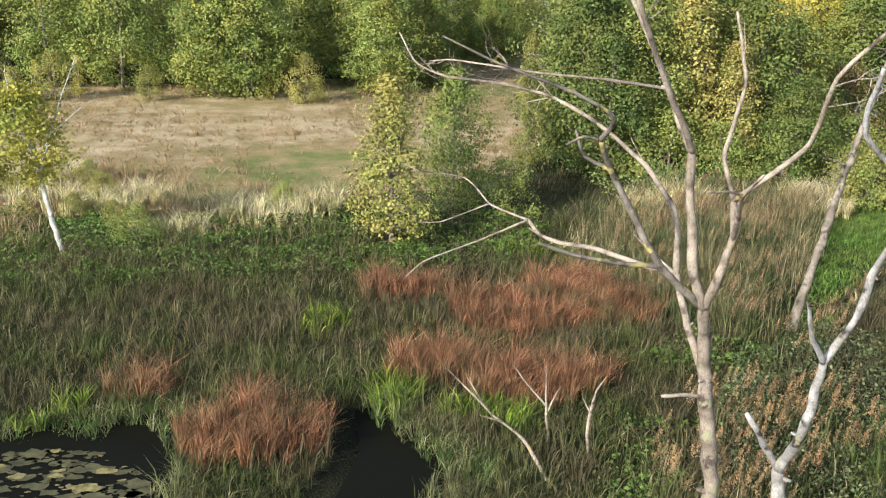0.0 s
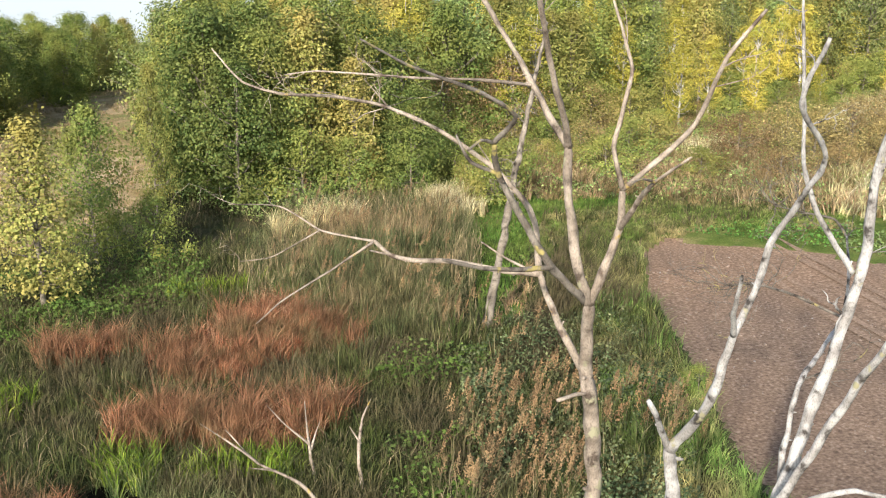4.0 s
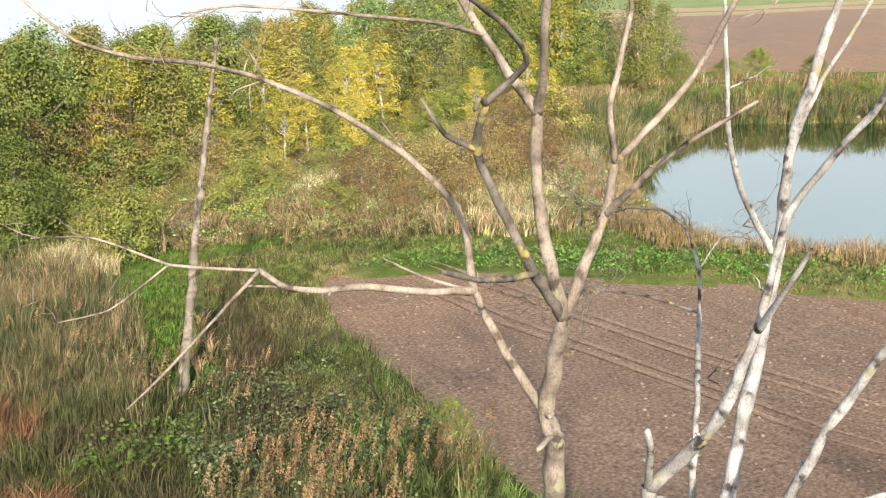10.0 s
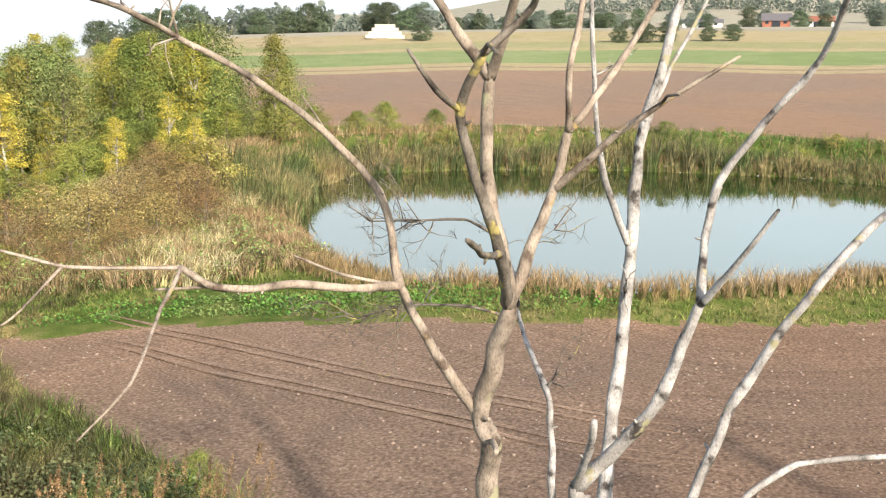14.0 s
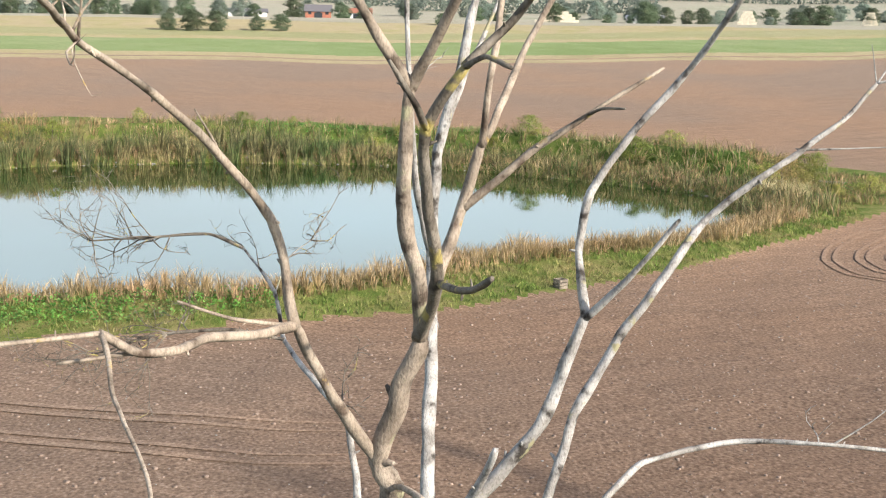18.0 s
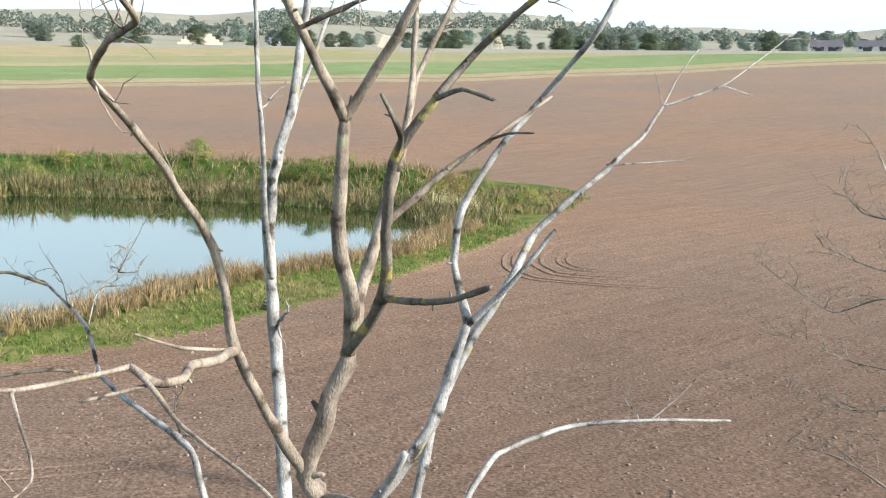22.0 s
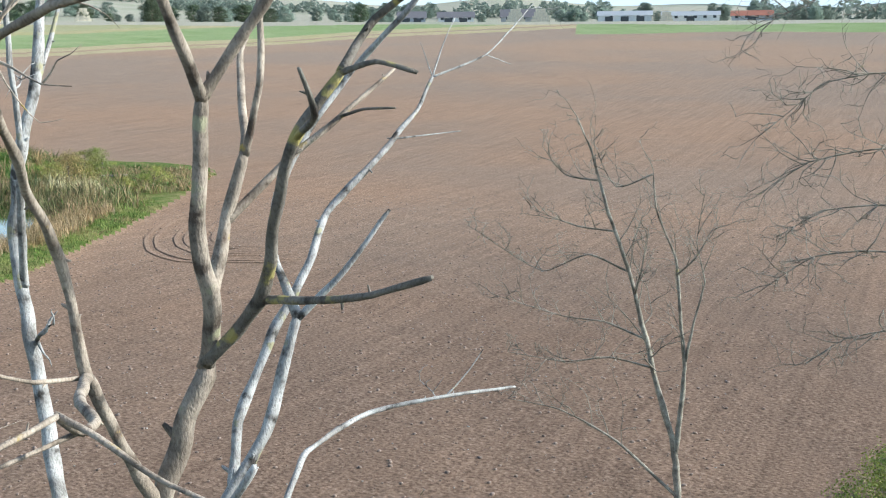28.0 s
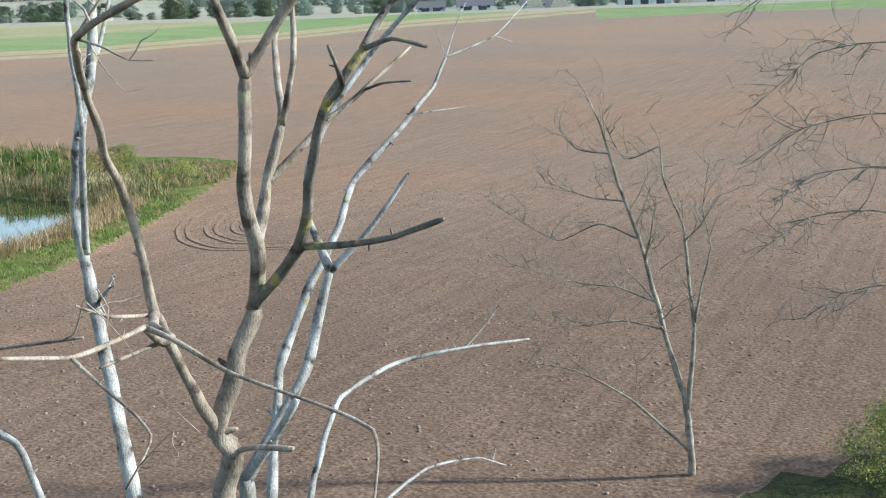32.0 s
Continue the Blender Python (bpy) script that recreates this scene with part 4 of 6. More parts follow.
def crown_points(h, rx, n_clump, n_leaf, r, base=0.12, shape="round", gap=0.0):
    pts = []
    for i in range(n_clump):
        u = r.random()
        if shape == "round":
            prof = math.sin(math.pi * min(1, (0.12 + 0.88 * u)) ** 0.8) ** 0.7
        elif shape == "dome":
            prof = math.sqrt(max(0.05, 1 - ((u - 0.45) / 0.58) ** 2))
        elif shape == "cone":
            prof = (1 - u) ** 0.75 * min(1, 0.35 + u * 6)
        else:
            prof = 0.75 * (1 - u) ** 0.35 * min(1, 0.4 + u * 5)
        a = r.uniform(0, 2 * math.pi)
        k = prof * rx * math.sqrt(r.uniform(0.12, 1.0)) * (1 + 0.25 * math.sin(3 * a + u * 9))
        pts.append((math.cos(a) * k, math.sin(a) * k, h * (base + (1 - base) * u * 0.97)))
    c = np.array(pts)
    s = rx * 0.15
    C = np.repeat(c, n_leaf, 0) + np.random.default_rng(int(r.random() * 1e6)).normal(0, 1, (n_clump * n_leaf, 3)) * np.array([s, s, s * 0.62])
    C[:, 2] = np.maximum(C[:, 2], 0.05 + 0.0 * C[:, 2])
    return c, C, np.repeat(c, n_leaf, 0)


def leafy_tree(name, seed, h, rx, leaf_mat, bark_mat, shape="round", clumps=90, leaves=34, leaf=0.13, base=0.14, trunk_r=0.07):
    """A tapered trunk with limbs to the clumps, and a crown of separate leaves."""
    r = random.Random(seed)
    root = empty(name, (0, 0, -500), "", "")
    tops, C, K = crown_points(h, rx, clumps, leaves, r, base, shape)
    lean = Vector((r.uniform(-0.05, 0.05), r.uniform(-0.05, 0.05), 0)) * h
    spine = [Vector((0, 0, -0.15)), Vector((0, 0, h * 0.3)) + lean * 0.2, Vector((0, 0, h * 0.6)) + lean * 0.6, Vector((0, 0, h * 0.93)) + lean]
    tubes = [tube(spine, [trunk_r * 1.25, trunk_r, trunk_r * 0.6, trunk_r * 0.15], 8, h / 14, 0.08, seed, False)]
    for p in tops[:: max(1, clumps // 26)]:
        z0 = max(0.15 * h, p[2] * 0.72)
        s = Vector((0, 0, z0)) + lean * (z0 / h)
        q = Vector(p)
        tubes.append(tube([s, s.lerp(q, 0.5) + Vector((0, 0, -0.03 * h)), q], [trunk_r * 0.42, trunk_r * 0.28, trunk_r * 0.08], 5, h / 12, 0.05, seed, False))
    part("trunk", limb_mesh("trunk", tubes, bark_mat), None, root)
    out = C - K
    out /= np.linalg.norm(out, axis=1)[:, None] + 1e-9
    far = C - np.array([0, 0, h * 0.45])
    far /= np.linalg.norm(far, axis=1)[:, None] + 1e-9
    part("crown", leaves_mesh("crown", leaf_arrays(C, leaf, np.random.default_rng(seed), 0.7, out * 0.7 + far * 0.5 + np.array([0, 0, 0.45])), leaf_mat), None, root)
    return root


def sky_cap(x, y):
    """How high the tree line reaches over this bit of land."""
    dx, dy = x + 6.4, y + 6.8
    el = float(np.interp(math.degrees(math.atan2(dx, dy)), [-40, 2, 10, 14, 18, 21, 32, 35, 45, 51, 56, 61, 65, 70], [-1.8, -2.2, -2.9, -3.3, -3.3, -1.9, -1.5, -2.0, -1.2, -0.3, 0.8, 1.5, 1.8, 1.6]))
    return 8.0 + math.hypot(dx, dy) * math.tan(radians(el)) - float(land(x, y)[0])


protos = {}


def proto(kind, *args, **kw):
    protos[kind] = [leafy_tree(kind, 31 * i + len(kind), *args, **kw) for i in range(3)]


proto("alder_tree", 6.0, 1.9, M_LEAF, M_TRUNK, "round", 190, 62, 0.105, 0.06)
proto("deep_green_alder", 6.0, 1.9, M_SHADELEAF, M_TRUNK, "round", 190, 62, 0.105, 0.06)
proto("olive_tree_crown_alder", 6.0, 1.6, M_LEAF2, M_TRUNK, "cone", 150, 60, 0.10, 0.1)
proto("birch_tree", 5.0, 1.0, M_YELLOW, M_BIRCH, "column", 100, 54, 0.08, 0.12, 0.045)
proto("willow_tree", 4.5, 1.7, M_WILLOW, M_TRUNK, "round", 130, 60, 0.085, 0.05, 0.06)
proto("shrub", 2.0, 1.2, M_LEAF, M_TRUNK, "round", 80, 56, 0.065, 0.03, 0.03)
proto("yellow_shrub", 2.0, 1.1, M_LEAF2, M_TRUNK, "round", 80, 56, 0.065, 0.03, 0.03)
proto("brown_shrub", 2.4, 1.5, M_RUST, M_TRUNK, "round", 110, 56, 0.055, 0.03, 0.03)
proto("distant_tree", 6.0, 2.2, M_HAZYLEAF, M_TRUNK, "dome", 110, 70, 0.21, 0.05, 0.10)
proto("field_tree", 6.0, 2.3, M_HEDGE, M_TRUNK, "dome", 120, 70, 0.19, 0.04, 0.10)
proto("poplar_tree", 8.0, 0.9, M_LEAF2, M_TRUNK, "column", 110, 50, 0.10, 0.1, 0.06)
used = {k: 0 for k in protos}
HEIGHT = {"field_tree": 6.0, "deep_green_alder": 6.0, "alder_tree": 6.0, "distant_tree": 6.0, "olive_tree_crown_alder": 6.0, "birch_tree": 5.0, "willow_tree": 4.5, "shrub": 2.0, "yellow_shrub": 2.0, "brown_shrub": 2.4, "poplar_tree": 8.0}
plant_r = random.Random(11)


def plant(kind, x, y, h, label, category="tree", group="", wide=1.0, name=None):
    src = protos[kind][used[kind] % 3]
    used[kind] += 1
    s = h / HEIGHT[kind]
    m = Matrix.LocRotScale((x, y, float(land(x, y)[0]) - 0.05), Euler((0, 0, plant_r.uniform(0, 6.28))), Vector((s * wide, s * wide, s)))
    ob = copy_thing(src, m)
    ob.name = name or kind
    for c in ob.children:
        c.name = c.name.split(".")[0]
    return tagged(ob, label, category, group)


# the alders and bushes behind the marsh
plant("olive_tree_crown_alder", -0.9, 18.0, 4.6, "tall yellowing alder with a pale trunk beside the marsh", wide=1.1, name="alder_tree")
plant("alder_tree", 1.2, 21.0, 4.3, "dark green alder close behind another alder", wide=0.8)
plant("shrub", 2.6, 20.5, 1.8, "leafy green shrub under the alders", "shrub")
plant("shrub", -7.4, 18.6, 1.2, "low green bramble bush in the herbs", "shrub")
plant("shrub", -3.6, 21.0, 1.1, "low green bush among straw grass", "shrub")
plant("olive_tree_crown_alder", 4.5, 25.8, 4.8, "thin yellow tree with a bare top", wide=0.55, name="alder_tree")
AG = "alders behind the reed bed"
for ax, ay, ah in ((6.8, 27.2, 6.2), (7.0, 25.2, 5.0), (7.6, 28.4, 6.8), (8.3, 26.2, 5.6), (9.4, 29.0, 7.0), (10.2, 26.4, 6.2), (11.6, 28.2, 6.6), (11.4, 25.4, 4.6), (12.8, 27.0, 6.0), (13.4, 24.6, 3.6), (14.6, 27.6, 5.2), (8.2, 31.0, 7.0)):
    plant("deep_green_alder" if (ax * 10) % 3 > 0.8 else "olive_tree_crown_alder", ax, ay, min(ah, sky_cap(ax, ay) * (0.86 + 0.16 * ((ax * 7.3) % 1.0))), "green alder with autumn-tinged leaves behind the reeds", "tree", AG, 1.0, "alder_tree")
for sx, sy, sh in ((9.0, 24.6, 2.4), (12.4, 23.4, 2.2), (10.6, 24.4, 2.0), (14.2, 22.4, 1.6), (14.2, 20.8, 1.9)):
    plant("shrub", sx, sy, sh, "rounded green bush at the edge of the reeds", "shrub", "bushes by the reeds")
# woods across the meadow
wr = random.Random(5)
for i in range(96):
    wx = wr.uniform(-36, 14)
    wy = 42.5 + max(0, wx - 1) * 1.15 + (i % 4) * 3.2 + wr.uniform(-1.2, 1.2) + 0.06 * abs(wx)
    cap = sky_cap(wx, wy)
    wh = min(wr.uniform(5.5, 8.5) + (i % 4) * 0.5, cap * wr.uniform(0.85, 1.08))
    plant("alder_tree" if wr.random() < 0.75 else "olive_tree_crown_alder", wx, wy, max(2.5, wh), "deciduous tree in the wood across the meadow", "tree", "wood across the meadow", 1.05, "woodland_tree")
for i in range(26):
    wx = wr.uniform(-30, 8)
    plant("birch_tree" if wr.random() < 0.5 else "yellow_shrub", wx, 40.3 + max(0, wx - 1) * 1.15 + wr.uniform(-0.8, 1.4), wr.uniform(1.2, 2.4), "young yellowing birch at the wood's edge", "tree", "saplings at the wood's edge", 0.8, "young_birch")
for i in range(10):
    plant("yellow_shrub", wr.uniform(-13, -7), wr.uniform(20, 26), wr.uniform(0.6, 1.1), "yellow-green bush on the meadow", "shrub", "bushes on the meadow", 1.0, "bush")
# mixed trees beyond the marsh
MIX = ["alder_tree", "olive_tree_crown_alder", "willow_tree", "birch_tree", "olive_tree_crown_alder", "willow_tree", "birch_tree", "alder_tree"]
for i in range(190):
    az = wr.uniform(14, 69)
    near = 36 if az < 40 else 48 if az < 52 else 62
    d = near + (wr.random() ** 1.4) * (105 - near)
    mx, my = d * math.sin(radians(az)), d * math.cos(radians(az))
    if inside(grow(POND, 3), np.array([mx]), np.array([my]))[0] or inside(MEADOW, np.array([mx]), np.array([my]))[0]:
        continue
    cap = sky_cap(mx, my)
    mh = max(1.8, min(wr.uniform(5.0, 9.0), cap * wr.uniform(0.78, 1.06)))
    plant(MIX[wr.randrange(8)], mx, my, mh, "tree in the mixed thicket beyond the marsh", "tree", "thicket beyond the marsh", 1.2 if mh < 4 else 1.0, "thicket_tree")
for i in range(40):
    az = wr.uniform(34, 62)
    d = wr.uniform(30, 44) if az < 48 else wr.uniform(44, 60)
    sx, sy = d * math.sin(radians(az)), d * math.cos(radians(az))
    if inside(grow(POND, 2), np.array([sx]), np.array([sy]))[0]:
        continue
    plant(("shrub", "yellow_shrub", "brown_shrub", "shrub")[i % 4], sx, sy, wr.uniform(1.0, 2.4), "shrub in the rough ground before the thicket", "shrub", "shrubs before the thicket", 1.2, "bush")
for bx, by, bh in ((34.8, 33.8, 4.6), (33.5, 30.1, 4.0), (33.9, 27.6, 3.4), (40.5, 29.1, 2.2), (41.5, 25.6, 3.2), (41.9, 21.6, 3.0), (30.5, 33.0, 4.4), (37.5, 31.6, 4.2), (44.0, 24.0, 3.6), (26.0, 34.5, 3.6), (45.7, 40.5, 6.8), (47.0, 37.0, 5.2), (32.6, 35.4, 5.0), (44.0, 33.2, 5.0), (49.5, 34.0, 4.4), (38.0, 36.5, 5.4), (29.4, 28.0, 3.8)):
    plant("birch_tree", bx, by, min(bh, sky_cap(bx, by)), "young birch in bright yellow autumn leaf", "tree", "yellow birches", 1.35)
for px, py, ph in ((38.6, 40.5, 5.4), (52.0, 37.5, 6.2), (36.0, 44.0, 4.8), (62.0, 36.0, 5.4)):
    plant("poplar_tree", px, py, ph, "slender upright poplar above the thicket", "tree", "poplars")
for bx, by, bh in ((20.8, 29.4, 3.6), (18.0, 29.8, 3.2), (22.6, 31.6, 3.4)):
    plant("brown_shrub", bx, by, bh, "tall reddish-brown willow scrub", "shrub", "brown scrub", 0.9)
plant("yellow_shrub", 14.0, 21.0, 2.3, "rounded yellow-green thorn bush beside the green track", "shrub", wide=0.95, name="thorn_bush")
for bx, by, bh in ((27.7, 19.2, 2.3), (30.5, 19.6, 2.5), (33.0, 18.4, 2.3), (29.0, 17.2, 1.9), (35.6, 18.6, 2.2), (25.5, 21.0, 2.0), (31.8, 16.6, 1.8), (34.2, 20.4, 2.4), (28.6, 21.4, 2.2), (37.6, 20.0, 2.2), (24.0, 17.6, 1.4), (26.2, 17.0, 1.5)):
    plant("brown_shrub", bx, by, bh, "brownish thicket of fine-twigged scrub by the pond", "shrub", "scrub by the pond", 1.3)
for bx, by, bh in ((22.0, 19.5, 1.3), (19.8, 22.0, 1.6), (17.0, 23.6, 1.5), (24.4, 24.6, 1.7), (29.4, 25.2, 1.8), (21.0, 26.4, 1.9), (33.0, 24.2, 1.7), (15.8, 25.8, 1.9), (26.8, 28.4, 2.0)):
    plant("shrub" if int(bx) % 2 else "yellow_shrub", bx, by, bh, "rough green bush among the tall grass", "shrub", "bushes in the tall grass", 1.35, "bush")
for bx, by, bh in ((58, 27, 3.2), (62, 25.5, 3.0), (66, 24, 3.0), (70, 22, 2.6), (54, 29, 3.4), (74, 21, 3.0), (78, 18, 2.2), (50, 30, 3.2), (47, 27, 2.6)):
    plant("alder_tree" if bx % 4 else "yellow_shrub", bx, by, bh, "broad green bush on the pond's far side", "shrub", "bushes beyond the pond", 1.5, "bush")
for bx, by, bh in ((78, 3, 1.2), (80, -4, 1.0), (70, -16, 1.0), (60, -27, 1.2), (53, -32, 0.9), (57, -30, 1.1), (86, 8, 1.0)):
    plant("shrub", bx, by, bh, "small green bush on the far bank", "shrub", "small bushes on the bank")
plant("shrub", -0.4, -11.3, 1.3, "ivy-green bush at the edge of the field", "shrub")
plant("shrub", -0.3, -12.4, 1.1, "dark clipped-looking bush at the field's edge", "shrub")
plant("shrub", 8.0, 6.0, 0.7, "small leafy weed at the ploughed edge", "shrub")
plant("willow_tree", 64.0, 31.0, 6.0, "broad grey-green willow at the corner of the fields")
plant("yellow_shrub", 39.9, 20.2, 3.0, "rounded yellow-green bush above the pond", "shrub", wide=1.1)
for bx, by, bh in ((44.0, 38.6, 5.6), (47.4, 36.0, 5.8), (50.0, 33.4, 6.2), (46.0, 42.5, 6.0), (41.0, 40.6, 5.2)):
    plant("olive_tree_crown_alder" if bx % 2 else "willow_tree", bx, by, bh, "tall autumn-tinged tree standing above the thicket", "tree", "tall trees in the thicket", 0.9, "thicket_tree")
# hedges and trees far over the fields
for az, d, hh in ((86.9, 230, 3.4), (88.1, 229, 4.3), (89.3, 230, 4.1), (91.4, 233, 2.9), (92.6, 233, 3.5), (76.5, 240, 4.0), (101.0, 262, 2.8)):
    plant("field_tree", d * math.sin(radians(az)), d * math.cos(radians(az)), hh, "rounded green field tree standing in the open crops", "tree", "field trees", 1.45, "field_tree")
for k, (bx, by) in enumerate(grow(POND, 4.6)[8:18]):
    for off in (0.0, 2.6):
        bh = 0.9 + 0.5 * ((k * 7 + int(off)) % 5) / 4
        plant("shrub" if (k + int(off)) % 3 else "yellow_shrub", bx + off * 0.4, by - off, bh, "low green bramble bush on the pond's far bank", "shrub", "brambles on the far bank", 1.5, "bush")
plant("brown_shrub", 44.2, -26.2, 1.9, "pale brownish willow scrub at the pond's corner", "shrub", wide=1.2)
plant("shrub", 48.6, -30.6, 1.5, "bright green bush at the field corner", "shrub", wide=1.1)
for i in range(250):
    az = wr.uniform(60, 160)
    d = wr.uniform(285, 330) if az < 137 else wr.uniform(352, 400)
    if wr.random() < 0.4:
        d *= 1.5
    hh = wr.uniform(2.6, 7.0) * (1.3 if az < 78 else 0.85) * (1.3 if d > 420 else 1)
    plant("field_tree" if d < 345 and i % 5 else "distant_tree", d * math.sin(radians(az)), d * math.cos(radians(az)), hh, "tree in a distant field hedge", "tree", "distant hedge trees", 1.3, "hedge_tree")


def distant_woods():
    g = np.random.default_rng(12)
    C = []
    for a0, a1, d, hh in ((60, 72, 330, 9), (72, 84, 430, 8), (84, 100, 640, 10), (99, 112, 560, 9), (110, 131, 720, 11), (126, 140, 640, 7), (141, 149, 520, 9), (156, 166, 420, 9)):
        n = int((a1 - a0) * d * 0.14 * 3.4)
        a = np.radians(g.uniform(a0, a1, n))
        dd = d + g.uniform(-14, 14, n)
        x, y = dd * np.sin(a), dd * np.cos(a)
        top = hh * (0.72 + 0.2 * np.sin(a * 173) + 0.12 * np.sin(a * 611 + 1))
        C.append(np.stack([x, y, ground_z(x, y) + g.uniform(0, 1, n) ** 0.8 * top], 1))
    C = np.concatenate(C)
    tagged(new("distant_woods", leaves_mesh("distant_woods", leaf_arrays(C, 1.7, g, 0.8), M_HAZYLEAF)), "woods along the far horizon, with haze in their leaf colour", "woods", kind="stuff")


distant_woods()


for k in protos:
    for o in protos[k]:
        for c in list(o.children):
            bpy.data.objects.remove(c)
        bpy.data.objects.remove(o)

# ---- the dead trees ----
P = dict(fork=(-0.00, 0.00, 4.93), cm=(-0.15, 0.13, 5.72), vfork=(-0.21, 0.12, 6.41), uljoin=(-0.71, 0.31, 6.95), vl2=(-1.20, 0.15, 7.54), vr2=(-0.92, -0.30, 7.48), rk1=(0.06, -0.21, 5.56), rju=(0.10, -0.26, 5.70), rfork=(0.02, -0.35, 6.08), ru1=(-0.11, -0.37, 6.48), ru2=(-0.03, -0.46, 7.13), ru3=(-0.07, -0.24, 7.69), rb1=(0.47, -0.73, 6.66), rb2=(0.47, -1.04, 7.25), rb3=(0.79, -1.13, 7.62), rr=(-0.16, -0.93, 6.27), rrtip=(-0.21, -1.36, 6.55), gtip=(-0.51, -1.03, 6.33), pb1=(-0.47, -0.01, 5.37), a1=(-0.72, 0.10, 5.83), a2=(-0.95, 0.15, 6.24), sm=(-1.17, 0.24, 6.36), stubtop=(-1.23, 0.38, 6.57), a3=(-1.11, -0.00, 6.55), htip=(-1.46, -0.14, 6.55), a4=(-1.08, -0.26, 6.80), ultip2=(-2.11, -0.35, 7.27), pend=(-1.63, -0.03, 5.63), lj=(0.17, 0.22, 4.11), lm=(0.06, 0.50, 4.56), lj2=(-0.00, 0.74, 5.04), u1=(-0.04, 0.87, 5.67), u2=(-0.27, 1.14, 6.05), u2t=(-0.40, 1.27, 6.31), u3=(-1.09, 1.75, 6.64), u3t=(-1.38, 1.68, 6.93), bl=(-2.18, 1.82, 6.84), bl2=(-2.47, 1.98, 6.95), bl2t=(-2.62, 2.29, 7.23), l1=(-0.71, 1.21, 5.17), kb=(-1.22, 1.52, 5.24), kst=(-1.25, 1.88, 5.21), k1=(-1.32, 1.68, 5.36), d1=(-1.45, 1.64, 5.32), d2=(-1.80, 1.58, 5.20), lend2=(-2.62, 1.58, 4.80), k2=(-1.62, 2.22, 5.40), k3=(-1.80, 2.75, 5.56), ltip2=(-2.41, 2.62, 5.69), k2m=(-2.16, 2.24, 5.20), k2s=(-2.37, 2.49, 5.13), pst=(-0.25, 1.39, 5.26), ul1=(-1.54, 0.48, 7.07), ul2=(-2.29, 0.85, 7.14), ul3=(-2.48, 1.08, 7.10), sbj=(0.15, 0.14, 3.96), stub=(-0.33, 0.03, 4.05), r2fork=(0.72, -0.40, 3.44), stump=(0.28, -0.55, 4.10), sl1=(0.64, -0.94, 4.14), e13fork=(0.57, -1.22, 4.89), e13tip=(0.12, -1.66, 5.61), sa1=(0.81, -1.24, 5.30), sa2=(0.85, -1.32, 5.70), sa3=(0.82, -1.58, 6.10), sa4=(0.68, -1.92, 6.54), sa5=(0.18, -2.04, 7.02), c0=(1.45, -1.28, 3.23), c1=(1.59, -1.51, 3.86), c2=(1.47, -2.18, 5.01), c3=(1.58, -2.49, 5.37), c4=(1.47, -2.87, 5.71), c5=(1.56, -3.61, 6.17), c6=(1.64, -3.91, 6.44), c6s=(1.90, -4.56, 6.98), c6t=(1.82, -3.95, 6.75), c7=(1.46, -4.46, 6.63), c7t=(1.45, -4.84, 6.54), c8=(1.75, -5.63, 7.14), xtip=(1.29, -3.87, 5.97), k0=(1.21, -1.65, 3.31), k1b=(1.38, -2.02, 3.52), k2b=(1.46, -2.83, 3.62), k3b=(1.14, -3.46, 3.67), ktip=(0.98, -4.28, 3.59), w0=(2.43, -0.51, 2.88), w1=(2.85, -0.61, 4.15), w2=(3.14, -0.64, 5.10), w3=(3.09, -0.69, 5.78), w4=(3.05, -0.87, 6.52), w5=(3.15, -1.02, 7.15), v1=(1.98, -0.12, 5.94), v2=(1.95, -0.05, 6.60), v3=(2.05, 0.03, 7.11), q0=(2.96, 0.02, 2.69), q1=(3.20, 0.10, 3.34), q2=(4.54, 0.58, 3.77), q3=(4.71, 0.66, 4.23), q4=(5.00, 0.96, 4.63), tb=(0.47, 0.17, 3.23))


def dead_limbs(root, limbs, material, seed, twig_mat=None, reach=1.0):
    o = Vector(root.location)
    for i, (name, pts, r0, r1, twigs, label, *own) in enumerate(limbs):
        wood = own[0] if own else material
        pts = [Vector(P[p]) if isinstance(p, str) else Vector(p) for p in pts]
        n = len(pts)
        radii = [0.84 * (r0 + (r1 - r0) * k / (n - 1)) for k in range(n)]
        loc = [p - o for p in pts]
        r = random.Random(seed * 100 + i)
        tubes = [tube(loc, radii, 10 if r0 > 0.03 else 7, 0.05 if r0 > 0.02 else 0.04, 0.12, seed + i * 3.7)]
        line, rad = smooth_line(loc, radii, 0.09)
        for k in range(1, len(line) - 1):
            if r.random() < 0.15:
                d = (rvec(r, 1) + Vector((0, 0, 0.3))).normalized()
                b = line[k]
                ln = rad[k] * r.uniform(1.4, 2.2) + 0.012
                tubes.append(tube([b, b + d * ln * 0.6, b + d * ln], [rad[k] * 0.5, rad[k] * 0.35, rad[k] * 0.25], 6, 0.03, 0.1, k))
        ob = part(name, limb_mesh(name, tubes, wood), None, root, label)
        for j in range(twigs):
            k = r.randrange(len(line) // 2, len(line))
            d0 = (line[min(k + 1, len(line) - 1)] - line[max(k - 1, 0)]).normalized()
            d = (d0 + rvec(r, 0.6)).normalized()
            tt = twig_tubes(line[k], d, r.uniform(0.25, 0.55) * reach, max(0.004 if reach < 1.2 else 0.0068, rad[k] * 0.4) * reach ** 0.5, r, 1 if reach < 1.2 else 2)
            part("twig", limb_mesh("twig", tt, twig_mat or wood), None, ob)


